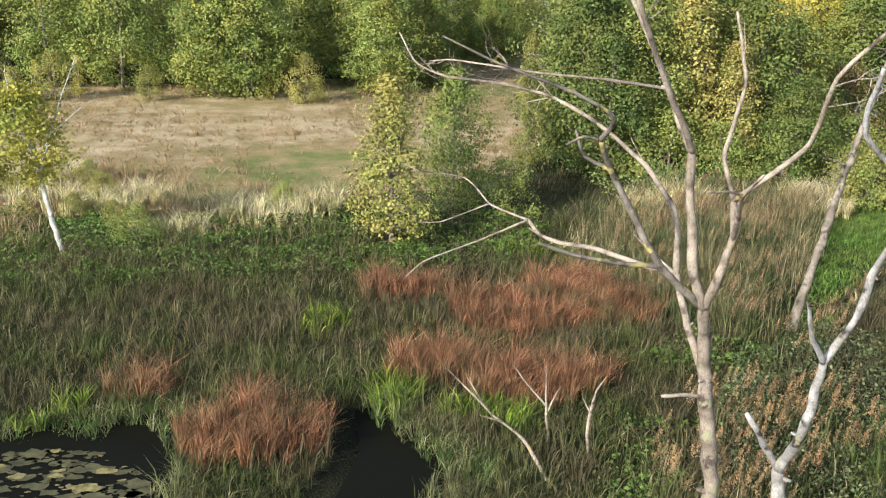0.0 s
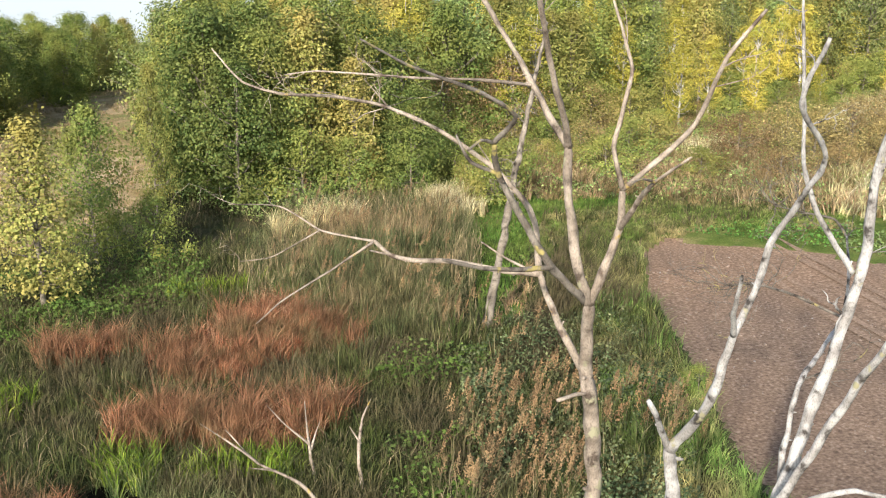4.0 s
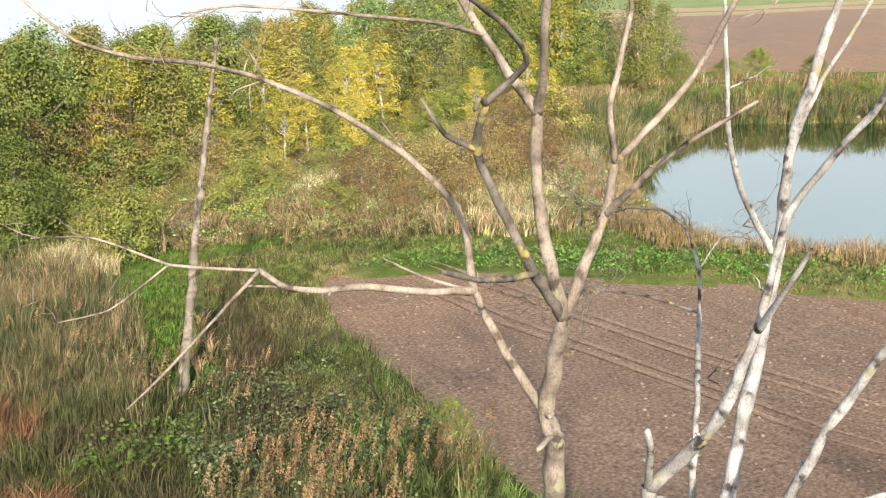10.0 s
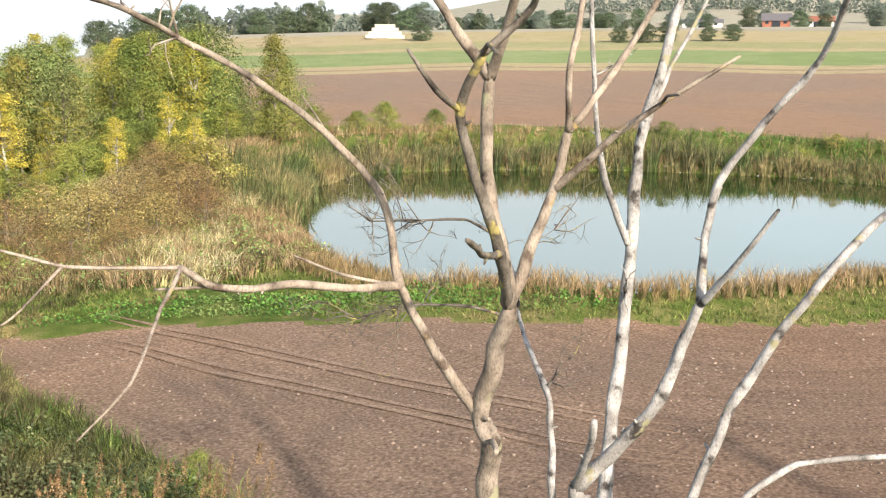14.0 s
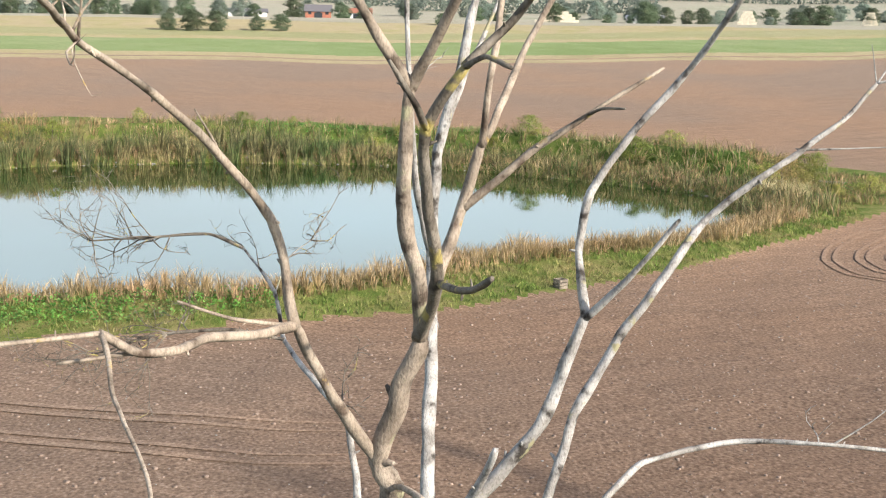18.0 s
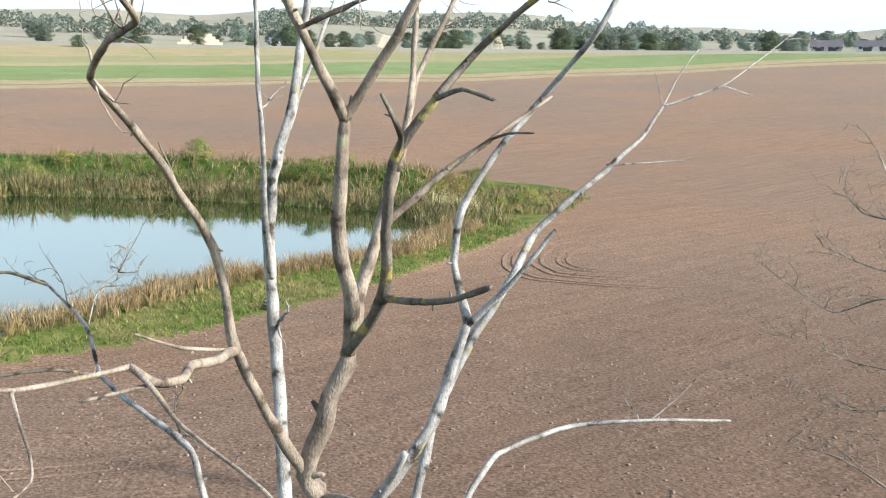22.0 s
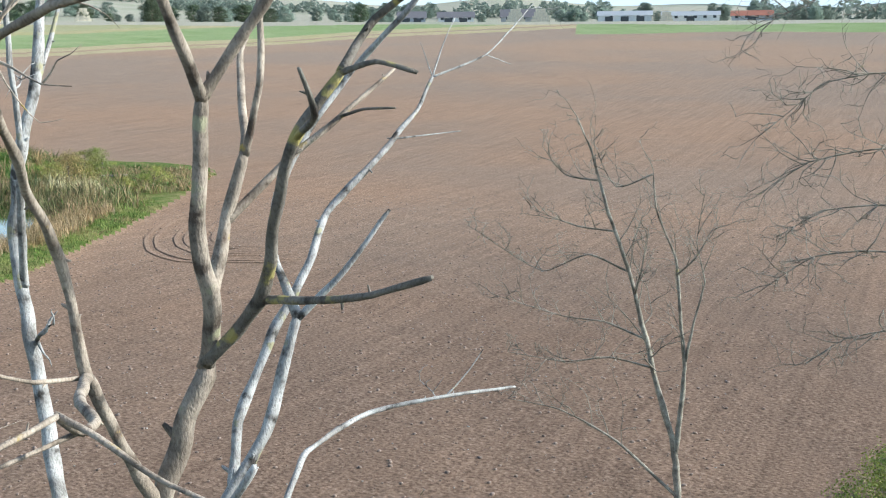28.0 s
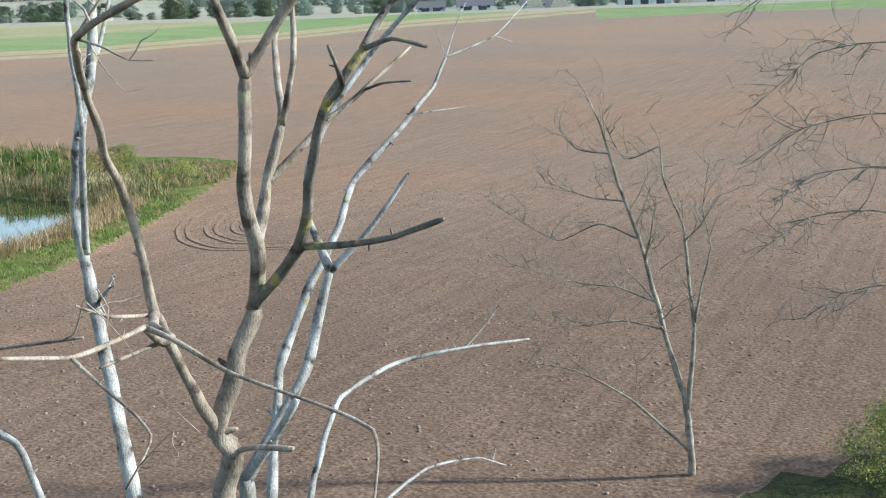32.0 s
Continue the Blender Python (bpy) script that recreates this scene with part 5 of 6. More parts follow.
tree_a = empty("dead_tree", (0.5, 0.3, 0.0), "bare dead tree with pale barkless forking limbs", "tree")
dead_limbs(tree_a, [
    ("trunk", [(0.5, 0.3, -0.1), (0.46, 0.28, 1.6), (0.36, 0.26, 3.0), "sbj", "lj", (0.07, 0.10, 4.6), "fork"], 0.105, 0.066, 0, "grey-brown barkless trunk", M_BROWN),
    ("limb", ["fork", (-0.12, 0.03, 5.25), "cm", (-0.19, 0.12, 6.1), "vfork"], 0.060, 0.046, 0, "", M_BROWN),
    ("limb", ["vfork", (-0.29, 0.28, 6.66), (-0.36, 0.45, 6.93), (-0.46, 0.68, 7.3), (-0.62, 0.95, 7.75)], 0.042, 0.024, 0, "", M_BROWN),
    ("limb", ["vfork", (-0.34, 0.02, 6.64), (-0.51, -0.08, 6.91), (-0.74, -0.22, 7.3), (-1.0, -0.42, 7.8)], 0.042, 0.026, 1, "", M_BROWN),
    ("limb", ["fork", (0.05, -0.12, 5.3), "rju", "rfork"], 0.052, 0.036, 0, ""),
    ("limb", ["rfork", "ru1", "ru2", "ru3"], 0.030, 0.016, 1, ""),
    ("limb", ["rfork", (0.22, -0.52, 6.32), "rb1", "rb2", "rb3"], 0.032, 0.018, 2, ""),
    ("limb", ["rju", (-0.04, -0.60, 6.02), "rr", "rrtip"], 0.034, 0.012, 0, ""),
    ("branch", ["rr", (-0.32, -0.96, 6.32), "gtip"], 0.014, 0.008, 0, "dark broken side branch", M_DARKWOOD),
    ("limb", [(-0.02, 0.01, 4.96), "pb1", "a1", "a2", "a3"], 0.046, 0.030, 0, "lichen-spotted limb", M_DARKWOOD),
    ("branch", ["a3", (-1.28, -0.06, 6.60), "htip"], 0.020, 0.013, 0, "dark broken stub branch", M_DARKWOOD),
    ("limb", ["a3", "a4", (-1.45, -0.33, 7.02), "ultip2", (-2.6, -0.45, 7.5)], 0.030, 0.010, 2, "", M_DARKWOOD),
    ("branch", ["a2", "sm", "stubtop"], 0.024, 0.014, 0, "broken stub with yellow lichen", M_DARKWOOD),
    ("branch", ["pb1", (-0.86, -0.02, 5.42), (-1.25, -0.03, 5.50), "pend"], 0.030, 0.021, 0, "grey horizontal perch branch", M_DARKWOOD),
    ("limb", ["lj", "lm", "lj2"], 0.046, 0.036, 0, ""),
    ("limb", ["lj2", "u1", "u2", (-0.66, 1.46, 6.40), "u3", (-1.65, 1.80, 6.78), "bl", "bl2", "bl2t"], 0.036, 0.008, 6, ""),
    ("branch", ["u2", "u2t"], 0.010, 0.006, 0, ""),
    ("branch", ["u3", "u3t"], 0.010, 0.004, 0, ""),
    ("limb", ["lj2", (-0.35, 0.99, 5.08), "l1", (-1.05, 1.36, 5.20), "kb", "k1"], 0.034, 0.024, 0, ""),
    ("branch", ["kb", "kst"], 0.016, 0.010, 0, ""),
    ("branch", ["k1", "d1", "d2", (-2.45, 1.40, 5.03), "lend2"], 0.018, 0.006, 0, ""),
    ("branch", ["k1", "k2", "k3", "ltip2"], 0.016, 0.005, 2, ""),
    ("branch", ["k2", "k2m", "k2s"], 0.010, 0.004, 1, ""),
    ("branch", ["lj2", (-0.12, 1.10, 5.12), "pst"], 0.016, 0.009, 0, ""),
    ("branch", [(-0.36, 0.45, 6.93), (-0.95, 0.42, 7.02), "ul1", "ul2", "ul3"], 0.020, 0.006, 5, ""),
    ("branch", ["sbj", (-0.05, 0.09, 4.02), "stub"], 0.026, 0.022, 0, "pale broken stub"),
], M_PALE, 3)
tree_b = empty("dead_tree", (1.0, -0.6, 0.0), "cluster of white dead stems rising from one root", "tree")
dead_limbs(tree_b, [
    ("trunk", [(1.0, -0.6, -0.1), (0.95, -0.5, 1.6), (0.80, -0.42, 2.8), "r2fork"], 0.11, 0.075, 0, ""),
    ("stem", ["r2fork", "sl1", "e13fork"], 0.058, 0.046, 0, "white weathered stem"),
    ("stub", ["r2fork", (0.50, -0.48, 3.75), "stump"], 0.040, 0.030, 0, "dark rotten stump"),
    ("stem", ["e13fork", "sa1", "sa2", "sa3", "sa4", "sa5", (0.1, -2.3, 7.5)], 0.040, 0.020, 1, ""),
    ("branch", ["e13fork", (0.33, -1.42, 5.20), "e13tip"], 0.032, 0.018, 0, "grey broken branch"),
    ("stem", [(1.05, -0.65, 1.2), (1.25, -0.95, 2.4), "c0", "c1", (1.55, -1.85, 4.5), "c2", "c3", "c4", (1.52, -3.25, 5.93), "c5", "c6"], 0.062, 0.018, 0, "lichen-grey stem"),
    ("branch", ["c6", "c7", "c8"], 0.013, 0.005, 2, ""),
    ("branch", ["c6", (1.75, -4.2, 6.75), "c6s"], 0.010, 0.005, 0, ""),
    ("branch", ["c6", "c6t"], 0.007, 0.003, 0, ""),
    ("branch", ["c7", "c7t"], 0.007, 0.004, 0, ""),
    ("branch", [(1.52, -3.25, 5.93), "xtip"], 0.010, 0.005, 0, ""),
    ("stem", [(1.0, -0.8, 1.8), (1.1, -1.3, 2.8), "k0", "k1b", "k2b", "k3b", "ktip"], 0.040, 0.016, 1, "pale drooping branch"),
    ("branch", [(1.12, -1.2, 2.3), (1.0, -1.9, 2.55), (1.0, -2.7, 2.72), (1.05, -3.5, 2.55), (1.1, -4.0, 2.3)], 0.026, 0.008, 2, "low crooked branch"),
    ("branch", ["k3b", (1.1, -3.75, 3.85), (1.1, -3.95, 4.0)], 0.010, 0.006, 0, ""),
], M_GREY, 17)
tree_c = empty("dead_tree", (2.2, -0.3, 0.0), "slim white dead tree with an upright stem", "tree")
dead_limbs(tree_c, [
    ("trunk", [(1.9, -0.35, -0.1), (1.9, -0.40, 1.5), "w0", "w1", "w2", "w3", "w4", "w5", (3.05, -1.05, 7.8)], 0.095, 0.035, 1, "white upright trunk"),
    ("limb", [(2.98, -0.62, 4.9), (2.62, -0.42, 5.5), (2.42, -0.34, 6.0), (2.40, -0.30, 6.6), (2.36, -0.28, 7.1), (2.3, -0.25, 7.7)], 0.036, 0.016, 2, ""),
    ("limb", ["w3", (3.1, -0.9, 6.4), (3.25, -1.25, 7.1), (3.3, -1.5, 7.7)], 0.03, 0.015, 2, ""),
], M_GREY, 29)
tree_d = empty("dead_sapling", (3.0, 0.0, 0.0), "crooked grey dead sapling with dark drooping twigs", "tree")
dead_limbs(tree_d, [
    ("trunk", [(2.9, -0.05, -0.1), (2.9, 0.0, 1.4), "q0", "q1", (3.9, 0.35, 3.55), "q2", "q3", "q4"], 0.055, 0.016, 3, ""),
    ("branch", ["q4", (5.2, 1.3, 4.75), (5.35, 1.9, 4.7), (5.5, 2.5, 4.65)], 0.026, 0.008, 16, "dark twiggy branch", M_DARKWOOD),
    ("branch", ["q2", (4.3, 1.1, 3.95), (4.4, 1.8, 3.9), (4.5, 2.4, 3.7)], 0.028, 0.008, 18, "dark drooping branch", M_DARKWOOD),
    ("branch", ["q3", (4.9, 0.5, 4.55), (5.0, 0.2, 4.75)], 0.012, 0.005, 4, ""),
], M_GREY, 41, M_DARKWOOD, 1.5)


def twiggy_tree(name, at, seed, label, stems, boughs, material):
    """A thin bare tree: stems and long boughs with rising branches that fork into fine twigs."""
    root = empty(name, at, label, "tree")
    r = random.Random(seed)

    def clothe(owner, line, rr, first, every, reach, rise):
        for k in range(int(len(line) * first), len(line), every):
            d0 = (line[min(k + 1, len(line) - 1)] - line[max(k - 1, 0)]).normalized()
            a = r.uniform(0, 2 * math.pi)
            d = d0 * 0.55 + Vector((math.cos(a) * 0.7, math.sin(a) * 0.7, rise))
            tt = twig_tubes(line[k], d, r.uniform(0.5, 1.2) * reach * (1.15 - 0.6 * k / len(line)), max(0.0075, rr[k] * 0.34), r, 2, 4)
            part("branch", limb_mesh("branch", tt, material), None, owner)

    for r0, s in stems:
        pts = [Vector(q) for q in s]
        n = len(pts)
        rad = [r0 * (1 - 0.84 * k / (n - 1)) for k in range(n)]
        st = part("stem", limb_mesh("stem", [tube(pts, rad, 8, 0.12, 0.1, seed)], material), None, root)
        line, rr = smooth_line(pts, rad, 0.12)
        clothe(st, line, rr, 0.38, 2, 1.0, 0.75)
    for s in boughs:
        pts = [Vector(q) for q in s]
        n = len(pts)
        rad = [0.017 * (1 - 0.75 * k / (n - 1)) for k in range(n)]
        st = part("bough", limb_mesh("bough", [tube(pts, rad, 6, 0.1, 0.1, seed)], material), None, root)
        line, rr = smooth_line(pts, rad, 0.12)
        clothe(st, line, rr, 0.2, 1, 0.6, 0.3)
    return root


twiggy_tree("bare_sapling", (2.19, -9.96, 0.0), 3, "thin leafless sapling with fine rising twigs at the field's edge",
            [(0.062, [(-0.02, 0.0, -0.1), (0.0, 0.0, 0.42), (0.07, 0.04, 1.1), (0.28, 0.15, 1.92), (0.47, 0.25, 2.74), (0.70, 0.38, 3.71), (0.95, 0.53, 4.51), (1.14, 0.65, 5.29), (1.33, 0.77, 5.8)]),
             (0.042, [(0.05, 0.03, 0.95), (0.0, 0.0, 1.6), (-0.03, -0.02, 2.27), (0.03, 0.02, 2.93), (0.12, 0.06, 3.81), (0.37, 0.19, 4.52), (0.42, 0.22, 5.07)]),
             (0.020, [(-0.04, -0.02, 2.36), (-0.13, -0.06, 2.94), (-0.24, -0.12, 3.51), (-0.13, -0.07, 4.06), (-0.22, -0.11, 4.84)]),
             (0.026, [(0.02, 0.02, 0.35), (0.79, 0.43, 1.13), (1.48, 0.86, 1.57), (2.09, 1.29, 1.72)])],
            [[(0.47, 0.25, 2.66), (0.96, 0.53, 2.89), (1.43, 0.83, 2.95), (2.28, 1.43, 3.27)], [(0.39, 0.21, 2.25), (0.88, 0.49, 2.37), (1.42, 0.83, 2.29), (2.09, 1.29, 2.42)],
             [(0.70, 0.38, 3.63), (1.17, 0.67, 3.86), (1.70, 1.01, 3.61), (2.54, 1.63, 4.25)], [(0.84, 0.46, 4.19), (1.31, 0.75, 4.26), (1.84, 1.11, 4.5)],
             [(1.05, 0.59, 4.9), (1.45, 0.84, 4.98), (1.71, 1.02, 5.37)], [(0.42, 0.22, 5.0), (0.85, 0.47, 4.82), (1.13, 0.64, 5.45)], [(0.10, 0.05, 3.6), (-0.25, 0.2, 3.9), (-0.5, 0.1, 4.4)], [(0.6, 0.33, 3.3), (0.35, 0.6, 3.7), (0.2, 0.7, 4.3)]], M_TWIG)
tree_s = empty("bare_tree", (-2.0, -10.2, 0.0), "leafless tree reaching thin dark branches out over the field", "tree")
dead_limbs(tree_s, [
    ("trunk", [(-2.0, -10.2, -0.1), (-2.0, -10.2, 2.0), (-1.9, -10.1, 4.0), (-1.9, -10.0, 6.0), (-1.9, -10.0, 8.2)], 0.12, 0.06, 2, ""),
    ("limb", [(-1.95, -10.1, 3.6), (-0.8, -9.2, 4.35), (-0.1, -8.7, 4.3), (0.55, -8.3, 3.75)], 0.019, 0.004, 18, ""),
    ("limb", [(-1.9, -10.1, 4.3), (-0.9, -9.2, 4.9), (-0.2, -8.7, 4.85), (0.3, -8.4, 4.5)], 0.016, 0.004, 14, ""),
    ("limb", [(-1.9, -10.1, 4.9), (-0.8, -9.2, 5.55), (0.0, -8.7, 5.4), (0.5, -8.35, 5.0)], 0.019, 0.004, 18, ""),
    ("limb", [(-1.9, -10.0, 5.8), (-0.8, -9.2, 6.4), (-0.1, -8.8, 6.3), (0.35, -8.5, 5.85)], 0.017, 0.004, 18, ""),
    ("limb", [(-1.9, -10.0, 6.7), (-0.8, -9.2, 7.3), (0.0, -8.8, 7.25), (0.5, -8.4, 6.95)], 0.016, 0.004, 16, ""),
    ("limb", [(-1.9, -10.1, 3.0), (-0.9, -9.4, 3.4), (-0.4, -9.0, 3.3), (0.0, -8.8, 2.95)], 0.014, 0.004, 12, ""),
], M_TWIG, 57, M_TWIG, 1.3)
pole = empty("dead_spruce", (6.9, 11.3, 0.0), "thin leaning dead conifer with short bare side twigs", "tree")
pl = [(6.9, 11.3, -0.1), (7.35, 11.4, 1.6), (7.8, 11.5, 3.3), (8.3, 11.6, 5.0), (8.75, 11.7, 6.5)]
dead_limbs(pole, [("trunk", pl, 0.13, 0.034, 0, "")], M_TRUNK, 61)
pr = random.Random(8)
for i in range(34):
    u = pr.uniform(0.45, 0.98)
    k = min(3, int(u * 4))
    b = Vector(pl[k]).lerp(Vector(pl[k + 1]), u * 4 - k) - Vector((6.9, 11.3, 0))
    a = pr.uniform(0, 6.28)
    part("twig", limb_mesh("twig", twig_tubes(b, (math.cos(a), math.sin(a), -0.05), pr.uniform(0.25, 0.7) * (1.2 - 0.6 * u), 0.012, pr, 1, 4), M_TRUNK), None, pole)
birch = empty("dead_birch", (-9.0, 17.7, 0.0), "pale half-dead birch with a few yellow-green leaves", "tree")
dead_limbs(birch, [
    ("trunk", [(-9.0, 17.7, -0.1), (-9.3, 17.8, 1.2), (-9.55, 18.0, 2.4), (-9.8, 18.1, 3.6)], 0.085, 0.04, 1, ""),
    ("limb", [(-9.5, 17.95, 2.1), (-9.2, 18.1, 3.0), (-8.9, 18.2, 3.9), (-8.5, 18.3, 4.9)], 0.04, 0.010, 5, ""),
    ("limb", [(-9.55, 18.0, 2.4), (-9.9, 17.9, 3.4), (-10.1, 18.0, 4.6)], 0.035, 0.010, 4, ""),
    ("limb", [(-9.3, 18.0, 2.8), (-8.8, 17.9, 3.4), (-8.2, 18.0, 3.9)], 0.02, 0.006, 4, ""),
], M_BIRCH, 71)
_, LC, _ = crown_points(4.0, 1.15, 110, 64, random.Random(4), 0.45, "round")
part("foliage", leaves_mesh("foliage", leaf_arrays(LC + np.array([-0.9, 0.3, 0.2]), 0.09, np.random.default_rng(4)), M_YELLOW), None, birch, "yellow-green leaves")


def fallen(at, arms, label):
    root = empty("dead_branch", at, label, "branch")
    for i, a in enumerate(arms):
        part("limb", limb_mesh("limb", [tube(a, [0.035 * (1 - 0.8 * k / (len(a) - 1)) * (1 if i == 0 else 0.6) for k in range(len(a))], 7, 0.06, 0.12, i)], M_PALE), None, root)


fallen((0.2, 5.6, 0.0), [[(0, 0, -0.1), (-0.35, 0.5, 0.5), (-0.8, 1.0, 0.75), (-1.1, 1.4, 1.2)], [(-0.8, 1.0, 0.75), (-1.15, 1.2, 1.1), (-1.45, 1.5, 1.35)], [(-0.6, 0.8, 0.65), (-1.0, 0.8, 0.8)]], "bleached forked branch sticking up from the marsh")
fallen((0.5, 6.9, 0.0), [[(0, 0, -0.1), (-0.05, 0.1, 0.6), (-0.05, 0.2, 1.3)], [(-0.04, 0.1, 0.6), (-0.4, 0.3, 1.0), (-0.6, 0.4, 1.3)], [(-0.03, 0.1, 0.5), (0.2, 0.2, 0.9)]], "bleached upright twig in the sedge")
fallen((1.0, 6.3, 0.0), [[(0, 0, -0.1), (0.0, 0.1, 0.6), (0.15, 0.2, 1.1), (0.35, 0.3, 1.3)], [(0.05, 0.1, 0.7), (-0.1, 0.2, 1.0)]], "thin bleached twig in the sedge")

# ---- stones, clods and weed mats ----
def lumps(name, count, region, smin, smax, material, label, flat=0.55):
    base = [Vector((math.cos(a) * math.cos(b), math.sin(a) * math.cos(b), math.sin(b))) for b in (-0.5, 0.5) for a in (0, 1.26, 2.5, 3.8, 5.0)] + [Vector((0, 0, 1))]
    faces = []
    for k in range(5):
        k2 = (k + 1) % 5
        faces += [(k, k2, 5 + k2, 5 + k), (5 + k, 5 + k2, 10)]
    V, F, S = [], [], []
    g = np.random.default_rng(count)
    x, y = region(count, g)
    z = land(x, y)
    for i in range(len(x)):
        s = smin + (smax - smin) * g.random() ** 3
        o = len(V)
        for b in base:
            q = b * s * g.uniform(0.7, 1.3)
            V.append((x[i] + q.x, y[i] + q.y, z[i] + q.z * flat + s * 0.15))
        for f in faces:
            S.append(len(F))
            F += [o + j for j in f]
    return tagged(new(name, mesh_from(name, V, F, S, [material])), label, "stones", kind="stuff")


def in_field(n, g):
    a, d = g.uniform(radians(45), radians(168), n), g.uniform(0.02, 1, n) ** 0.6 * 42 + 5
    x, y = d * np.sin(a), d * np.cos(a)
    k = inside(FIELD, x, y)
    return x[k], y[k]


lumps("soil_clods", 21000, in_field, 0.012, 0.05, M_CLOD, "small clods of turned reddish soil over the field")
lumps("field_stones", 2600, in_field, 0.008, 0.028, M_STONE, "small pale stones scattered on the soil")


def far_shore(n, g):
    t = g.uniform(8.5, 18.5, n)
    i = t.astype(int)
    p = np.array(POND)
    u = (t - i)[:, None]
    q = p[i] * (1 - u) + p[np.minimum(i + 1, len(p) - 1)] * u
    q += g.normal(0, 0.35, q.shape)
    return q[:, 0], q[:, 1]


lumps("shore_stones", 330, far_shore, 0.03, 0.16, M_STONE, "pale stones along the far shore of the pond", 0.7)


def weed_mats(name, density, smin, smax, z, material, label, seed):
    g = np.random.default_rng(seed)
    V, F, S = [], [], []
    x, y = sample([(-13, 2.6), (-13, 7.4), (-7.2, 7.8), (-6.0, 6.8), (-5.8, 4.6), (-7, 2.8)], density, g)
    for i in range(len(x)):
        o, s = len(V), smin + (smax - smin) * g.random() ** 3
        n = 11
        for k in range(n):
            a = 2 * math.pi * k / n
            rr = s * g.uniform(0.5, 1.25)
            V.append((x[i] + math.cos(a) * rr * 1.6, y[i] + math.sin(a) * rr, z + 0.004 * (i % 3)))
        S.append(len(F))
        F += list(range(o, o + n))
    tagged(new(name, mesh_from(name, V, F, S, [material])), label, "water weed", kind="stuff")


weed_mats("floating_weed", 34, 0.02, 0.17, -0.112, M_WEED, "olive mats of weed floating on the dark pool", 3)
weed_mats("weed_crust", 9.0, 0.03, 0.17, -0.096, M_WEEDTOP, "yellowish crusts of dried weed on the dark pool", 5)


# ---- wheel tracks pressed into the soil ----
def track(name, pts, width, label):
    line, _ = smooth_line([(x, y, 0) for x, y in pts], [0.1] * len(pts), 0.35)
    V, F, S = [], [], []
    prof = ((-0.5, -0.004), (-0.36, 0.004), (-0.2, 0.0), (0.2, 0.0), (0.36, 0.004), (0.5, -0.004))
    for i, p in enumerate(line):
        d = (line[min(i + 1, len(line) - 1)] - line[max(i - 1, 0)]).normalized()
        s = Vector((d.y, -d.x, 0))
        fade = min(1.0, 0.1 + (len(line) - 1 - i) / 14, 0.1 + i / 8)
        for u, h in prof:
            h = h * fade
            q = p + s * (u * width * fade * (1 + 0.2 * noise.noise(p * 0.8)))
            V.append((q.x, q.y, float(land(q.x, q.y)[0]) + 0.026 * fade + h * (0.7 + 0.6 * noise.noise(p * 2.3 + Vector((u, 0, 0))))))
    for i in range(len(line) - 1):
        for k in range(5):
            S.append(len(F))
            F += [i * 6 + k, i * 6 + k + 1, (i + 1) * 6 + k + 1, (i + 1) * 6 + k]
    tagged(new(name, mesh_from(name, V, F, S, [M_TRACK], True)), label, "track", kind="structure")


M_TRACK = soil("pressed_soil", (0.345, 0.240, 0.168), (0.215, 0.145, 0.100), (0.50, 0.37, 0.27), False)
TURN = [(35.1, -27.9), (33.0, -23.9), (29.7, -20.4), (27.3, -18.8), (24.7, -18.2), (23.0, -19.2), (21.8, -20.6), (20.2, -23.2)]
for i, u in enumerate((0.0, 0.10, 0.30, 0.40, 0.58, 0.68)):
    track("wheel_track_%d" % (i + 1), [(x + (26.6 - x) * u * 0.8, y + (-23.6 - y) * u * 0.8) for x, y in TURN], 0.16, "curved wheel track pressed into the soil")
for i, off in enumerate((0.0, 0.45, 1.7, 2.15)):
    track("wheel_track_%d" % (i + 7), [(16.4 + off, 13.0 + off * 0.3), (14.2 + off, 8.4), (12.4 + off, 3.8), (11.2 + off, 0.6), (10.7 + off, -2.0)], 0.2, "long thin wheel track along the ploughed field")

# ---- odds and ends on the bank ----
def bevel_box(sx, sy, sz, z0=0.0, bev=0.01):
    b = bmesh.new()
    bmesh.ops.create_cube(b, size=1)
    bmesh.ops.scale(b, vec=(sx, sy, sz), verts=b.verts)
    bmesh.ops.translate(b, vec=(0, 0, z0 + sz / 2), verts=b.verts)
    bmesh.ops.bevel(b, geom=b.edges[:], offset=bev, segments=1, affect="EDGES")
    return b


def crate(x, y, turn):
    e = empty("wooden_crate", (x, y, float(land(x, y)[0]) - 0.02), "small weathered wooden crate lying in the bank grass", "crate")
    e.rotation_euler, e.scale = (0, 0, turn), (0.62, 0.62, 0.62)
    for k, (px, py, tx, ty) in enumerate(((0, -0.24, 0.5, 0.03), (0, 0.24, 0.5, 0.03), (-0.24, 0, 0.03, 0.44), (0.24, 0, 0.03, 0.44))):
        for lv in range(3):
            b = bevel_box(tx, ty, 0.13, 0.02 + lv * 0.16, 0.006)
            bmesh.ops.translate(b, vec=(px, py, 0), verts=b.verts)
            part("slat", b, M_TRUNK, e)
    part("base", bevel_box(0.44, 0.44, 0.03, 0.0, 0.005), M_TRUNK, e)


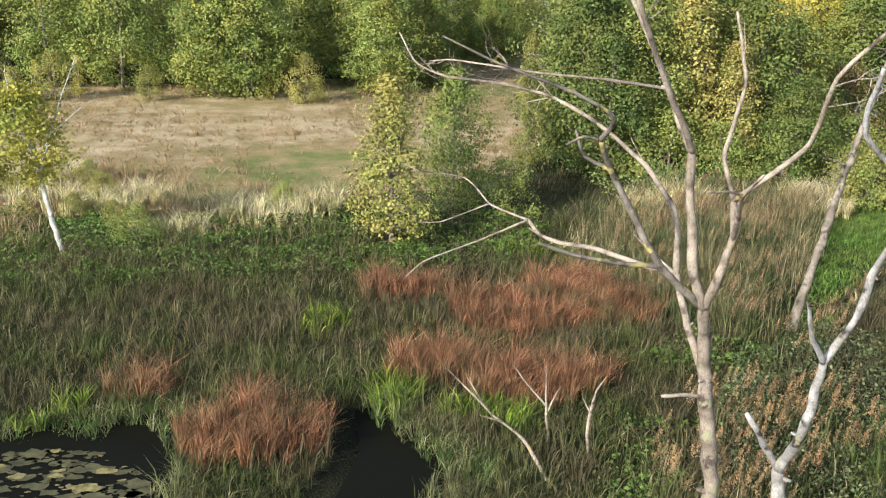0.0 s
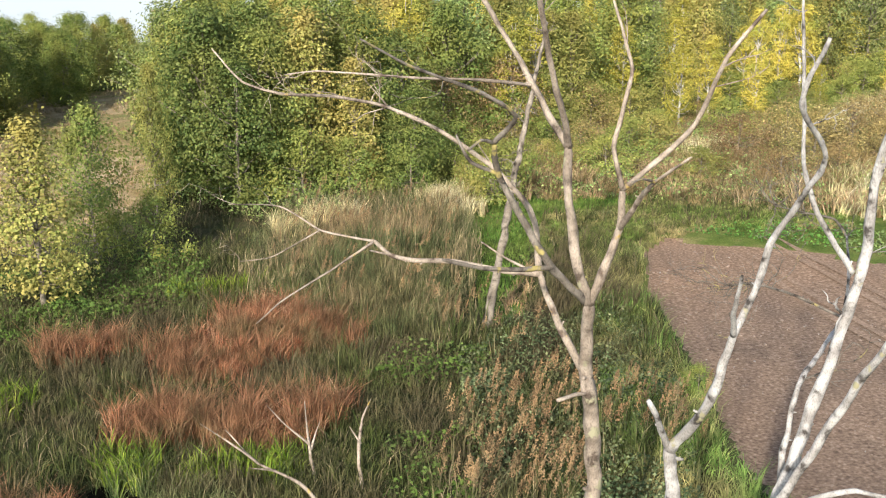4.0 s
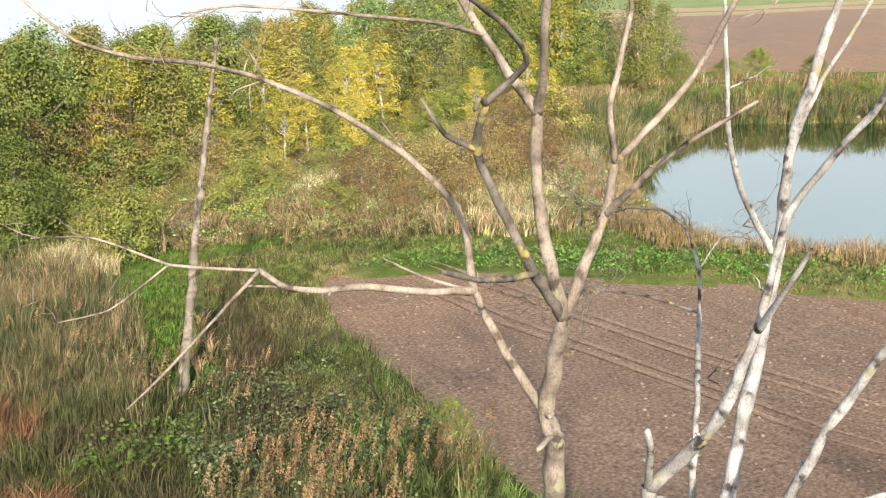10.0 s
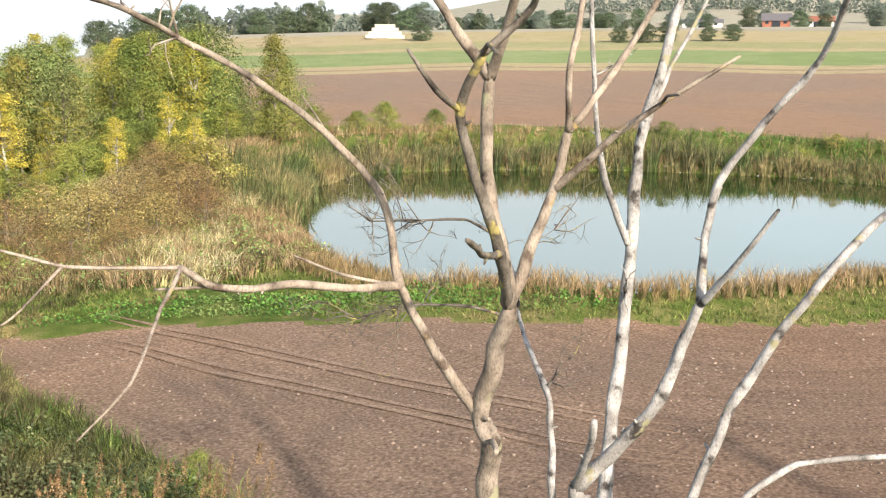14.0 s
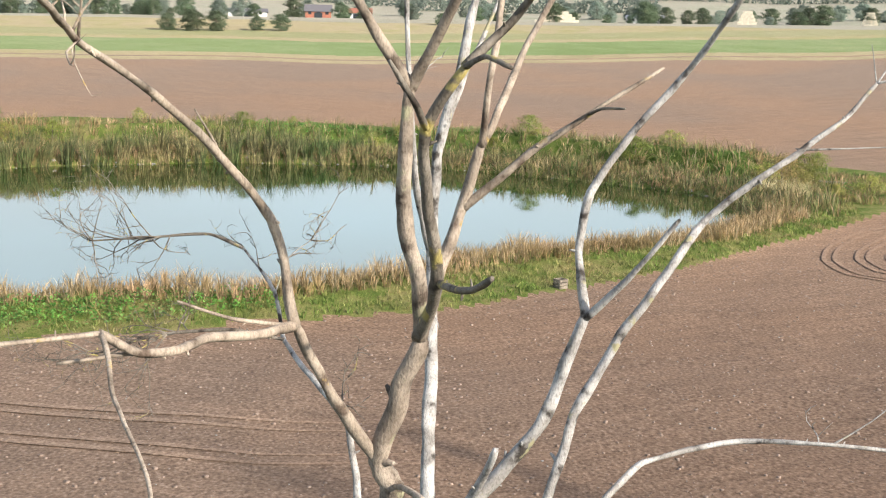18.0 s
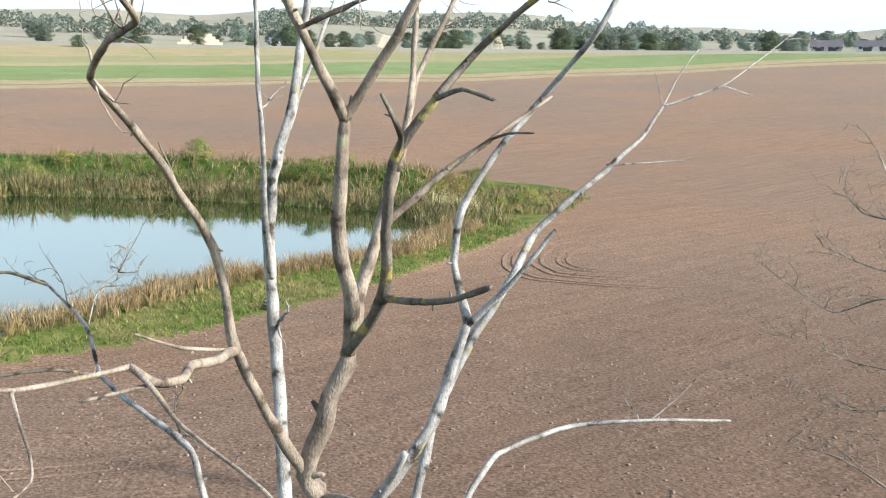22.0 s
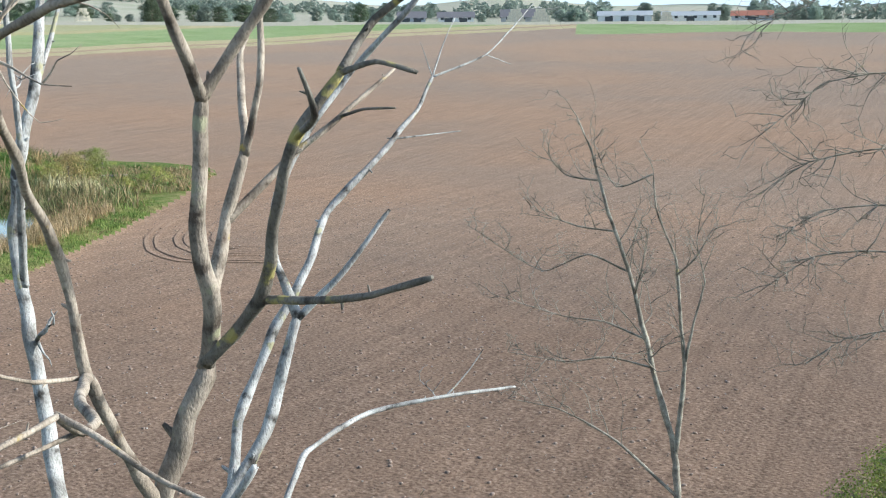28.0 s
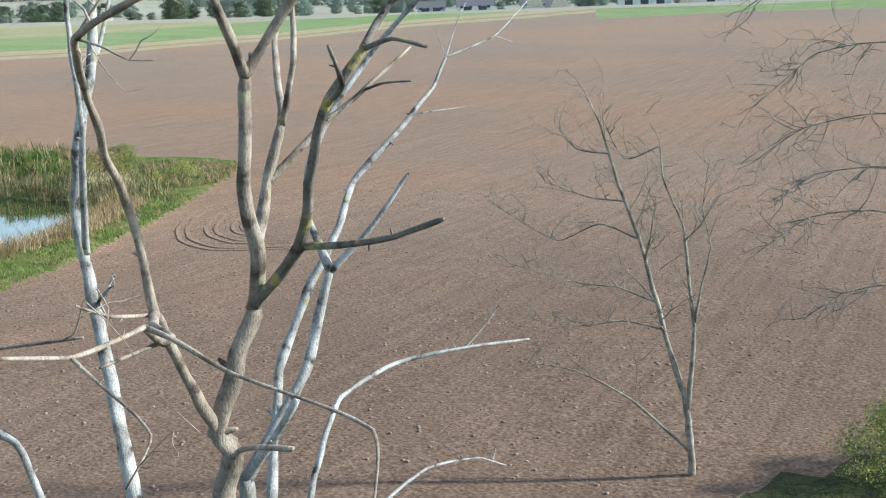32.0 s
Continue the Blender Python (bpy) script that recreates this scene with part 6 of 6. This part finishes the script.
crate(23.9, -8.4, 0.4)
for px, py, ph in ((52.5, -33.5, 0.75), (22.6, 0.5, 0.5), (33.0, -18.2, 0.6)):
    e = empty("wooden_post", (px, py, float(land(px, py)[0]) - 0.1), "short weathered wooden post in the bank grass", "post", "bank posts")
    part("shaft", limb_mesh("shaft", [tube([(0, 0, 0), (0.02, 0.01, ph * 0.5), (0.03, 0.0, ph)], [0.06, 0.055, 0.05], 8, 0.1, 0.12, px)], M_TRUNK), None, e)
e = empty("wooden_pallet", (47.5, -31.0, float(land(47.5, -31.0)[0]) + 0.12), "grey wooden pallet lying in the grass", "pallet")
e.rotation_euler = (0.12, 0.05, 0.6)
for k in range(6):
    b = bevel_box(0.14, 1.1, 0.025, 0.12, 0.004)
    bmesh.ops.translate(b, vec=(-0.5 + 0.2 * k, 0, 0), verts=b.verts)
    part("slat", b, M_GREY, e)
for k in range(3):
    b = bevel_box(1.15, 0.1, 0.1, 0.015, 0.004)
    bmesh.ops.translate(b, vec=(0, -0.5 + 0.5 * k, 0), verts=b.verts)
    part("bearer", b, M_GREY, e)

# ---- farm buildings far over the fields ----
def at_az(az, d):
    x, y = d * math.sin(radians(az)), d * math.cos(radians(az))
    return x, y, float(land(x, y)[0])


def box_bm(sx, sy, z0, z1):
    b = bmesh.new()
    bmesh.ops.create_cube(b, size=1)
    bmesh.ops.scale(b, vec=(sx, sy, z1 - z0), verts=b.verts)
    bmesh.ops.translate(b, vec=(0, 0, (z0 + z1) / 2), verts=b.verts)
    return b


def roof_bm(sx, sy, z0, rise, over=0.4):
    b = bmesh.new()
    x, y = sx / 2 + over, sy / 2 + over
    v = [b.verts.new(q) for q in ((-x, -y, z0), (x, -y, z0), (x, y, z0), (-x, y, z0), (-x, 0, z0 + rise), (x, 0, z0 + rise))]
    for f in ((0, 1, 5, 4), (2, 3, 4, 5), (0, 4, 3), (1, 2, 5), (3, 2, 1, 0)):
        b.faces.new([v[i] for i in f])
    return b


def hall(az, d, w, wall_h, rise, wall_mat, roof_mat, label, doors=2, windows=4, name="farm_hall", depth=9):
    x, y, z = at_az(az, d)
    e = empty(name, (x, y, z - 0.2), label, "building", "farm buildings")
    e.rotation_euler = (0, 0, radians(-az))
    w, wall_h, rise = w * 0.85, wall_h * 0.72, rise * 0.66
    part("wall", box_bm(w, depth, -0.5, wall_h), wall_mat, e)
    part("roof", roof_bm(w, depth, wall_h + 0.003, rise), roof_mat, e)
    for i in range(doors):
        b = box_bm(2.4, 0.12, 0.0, min(2.6, wall_h * 0.8))
        bmesh.ops.translate(b, vec=(w * (i + 0.7) / (doors + 0.4) - w / 2, -depth / 2 - 0.03, 0.2), verts=b.verts)
        part("door", b, M_GLASS, e)
    for i in range(windows):
        b = box_bm(1.0, 0.1, 0, 0.8)
        bmesh.ops.translate(b, vec=(w * (i + 0.5) / windows - w / 2, -depth / 2 - 0.02, wall_h * 0.62), verts=b.verts)
        part("window", b, M_GLASS, e)
    return e


hall(138.9, 345, 10, 2.2, 3.4, M_GREYWALL, M_ROOF, "grey barn with a dark steep roof")
hall(141.2, 342, 13, 2.4, 3.0, M_WHITE, M_ROOF, "white-gabled barn with a dark roof")
hall(144.6, 350, 15, 2.6, 4.0, M_GREYWALL, M_ROOF, "large barn behind the bale stacks", 1, 3)
hall(149.9, 345, 19, 3.0, 2.4, M_WHITE, M_GREYWALL, "open-fronted white machine hall", 3, 2)
hall(153.2, 345, 20, 2.8, 2.2, M_WHITE, M_GREYWALL, "long white farm hall with a grey roof", 1, 6)
hall(156.2, 348, 14, 2.6, 2.6, M_GREYWALL, M_REDROOF, "farmhouse with a reddish roof", 1, 4)
hall(94.6, 335, 9, 3.0, 3.4, M_REDROOF, M_ROOF, "red brick farmhouse over the fields", 1, 3, "farmhouse", 7)
hall(96.6, 335, 10, 2.6, 2.6, M_WHITE, M_REDROOF, "white farm shed over the fields", 1, 2)
hall(91.0, 350, 14, 2.6, 2.0, M_WHITE, M_ROOF, "white farm hall behind field trees", 1, 3)
hall(111.5, 320, 12, 2.2, 1.8, M_WHITE, M_GREYWALL, "low white hall at the hedge", 1, 3)


def bale_stack(az, d, w, h, rows, label):
    x, y, z = at_az(az, d)
    e = empty("bale_stack", (x, y, z), label, "bale stack", "bale stacks")
    e.rotation_euler = (0, 0, radians(-az))
    for i in range(rows):
        n = max(1, rows - i if rows < 4 else 4)
        for k in range(n):
            bw = w * (1 - 0.16 * i) / n
            b = box_bm(bw * 0.97, 3.0, 0, h / rows * 0.96)
            bmesh.ops.translate(b, vec=((k - (n - 1) / 2) * bw, 0, i * h / rows), verts=b.verts)
            part("bale", b, M_BALE, e)


bale_stack(144.3, 338, 6, 4.2, 4, "pale stack of straw bales in front of a barn")
bale_stack(145.6, 338, 6, 4.2, 4, "pale stack of straw bales in front of a barn")
bale_stack(152.0, 338, 4, 3.0, 3, "small stack of straw bales")
bale_stack(74.6, 250, 9, 3.2, 4, "long stack of straw bales on the stubble")
bale_stack(107.0, 300, 12, 3.0, 4, "long pale bale stack by the hedge")
bale_stack(116.6, 300, 5, 3.6, 4, "tapered pale bale stack by the hedge")
bale_stack(122.4, 300, 4, 3.4, 4, "tapered pale bale stack by the hedge")
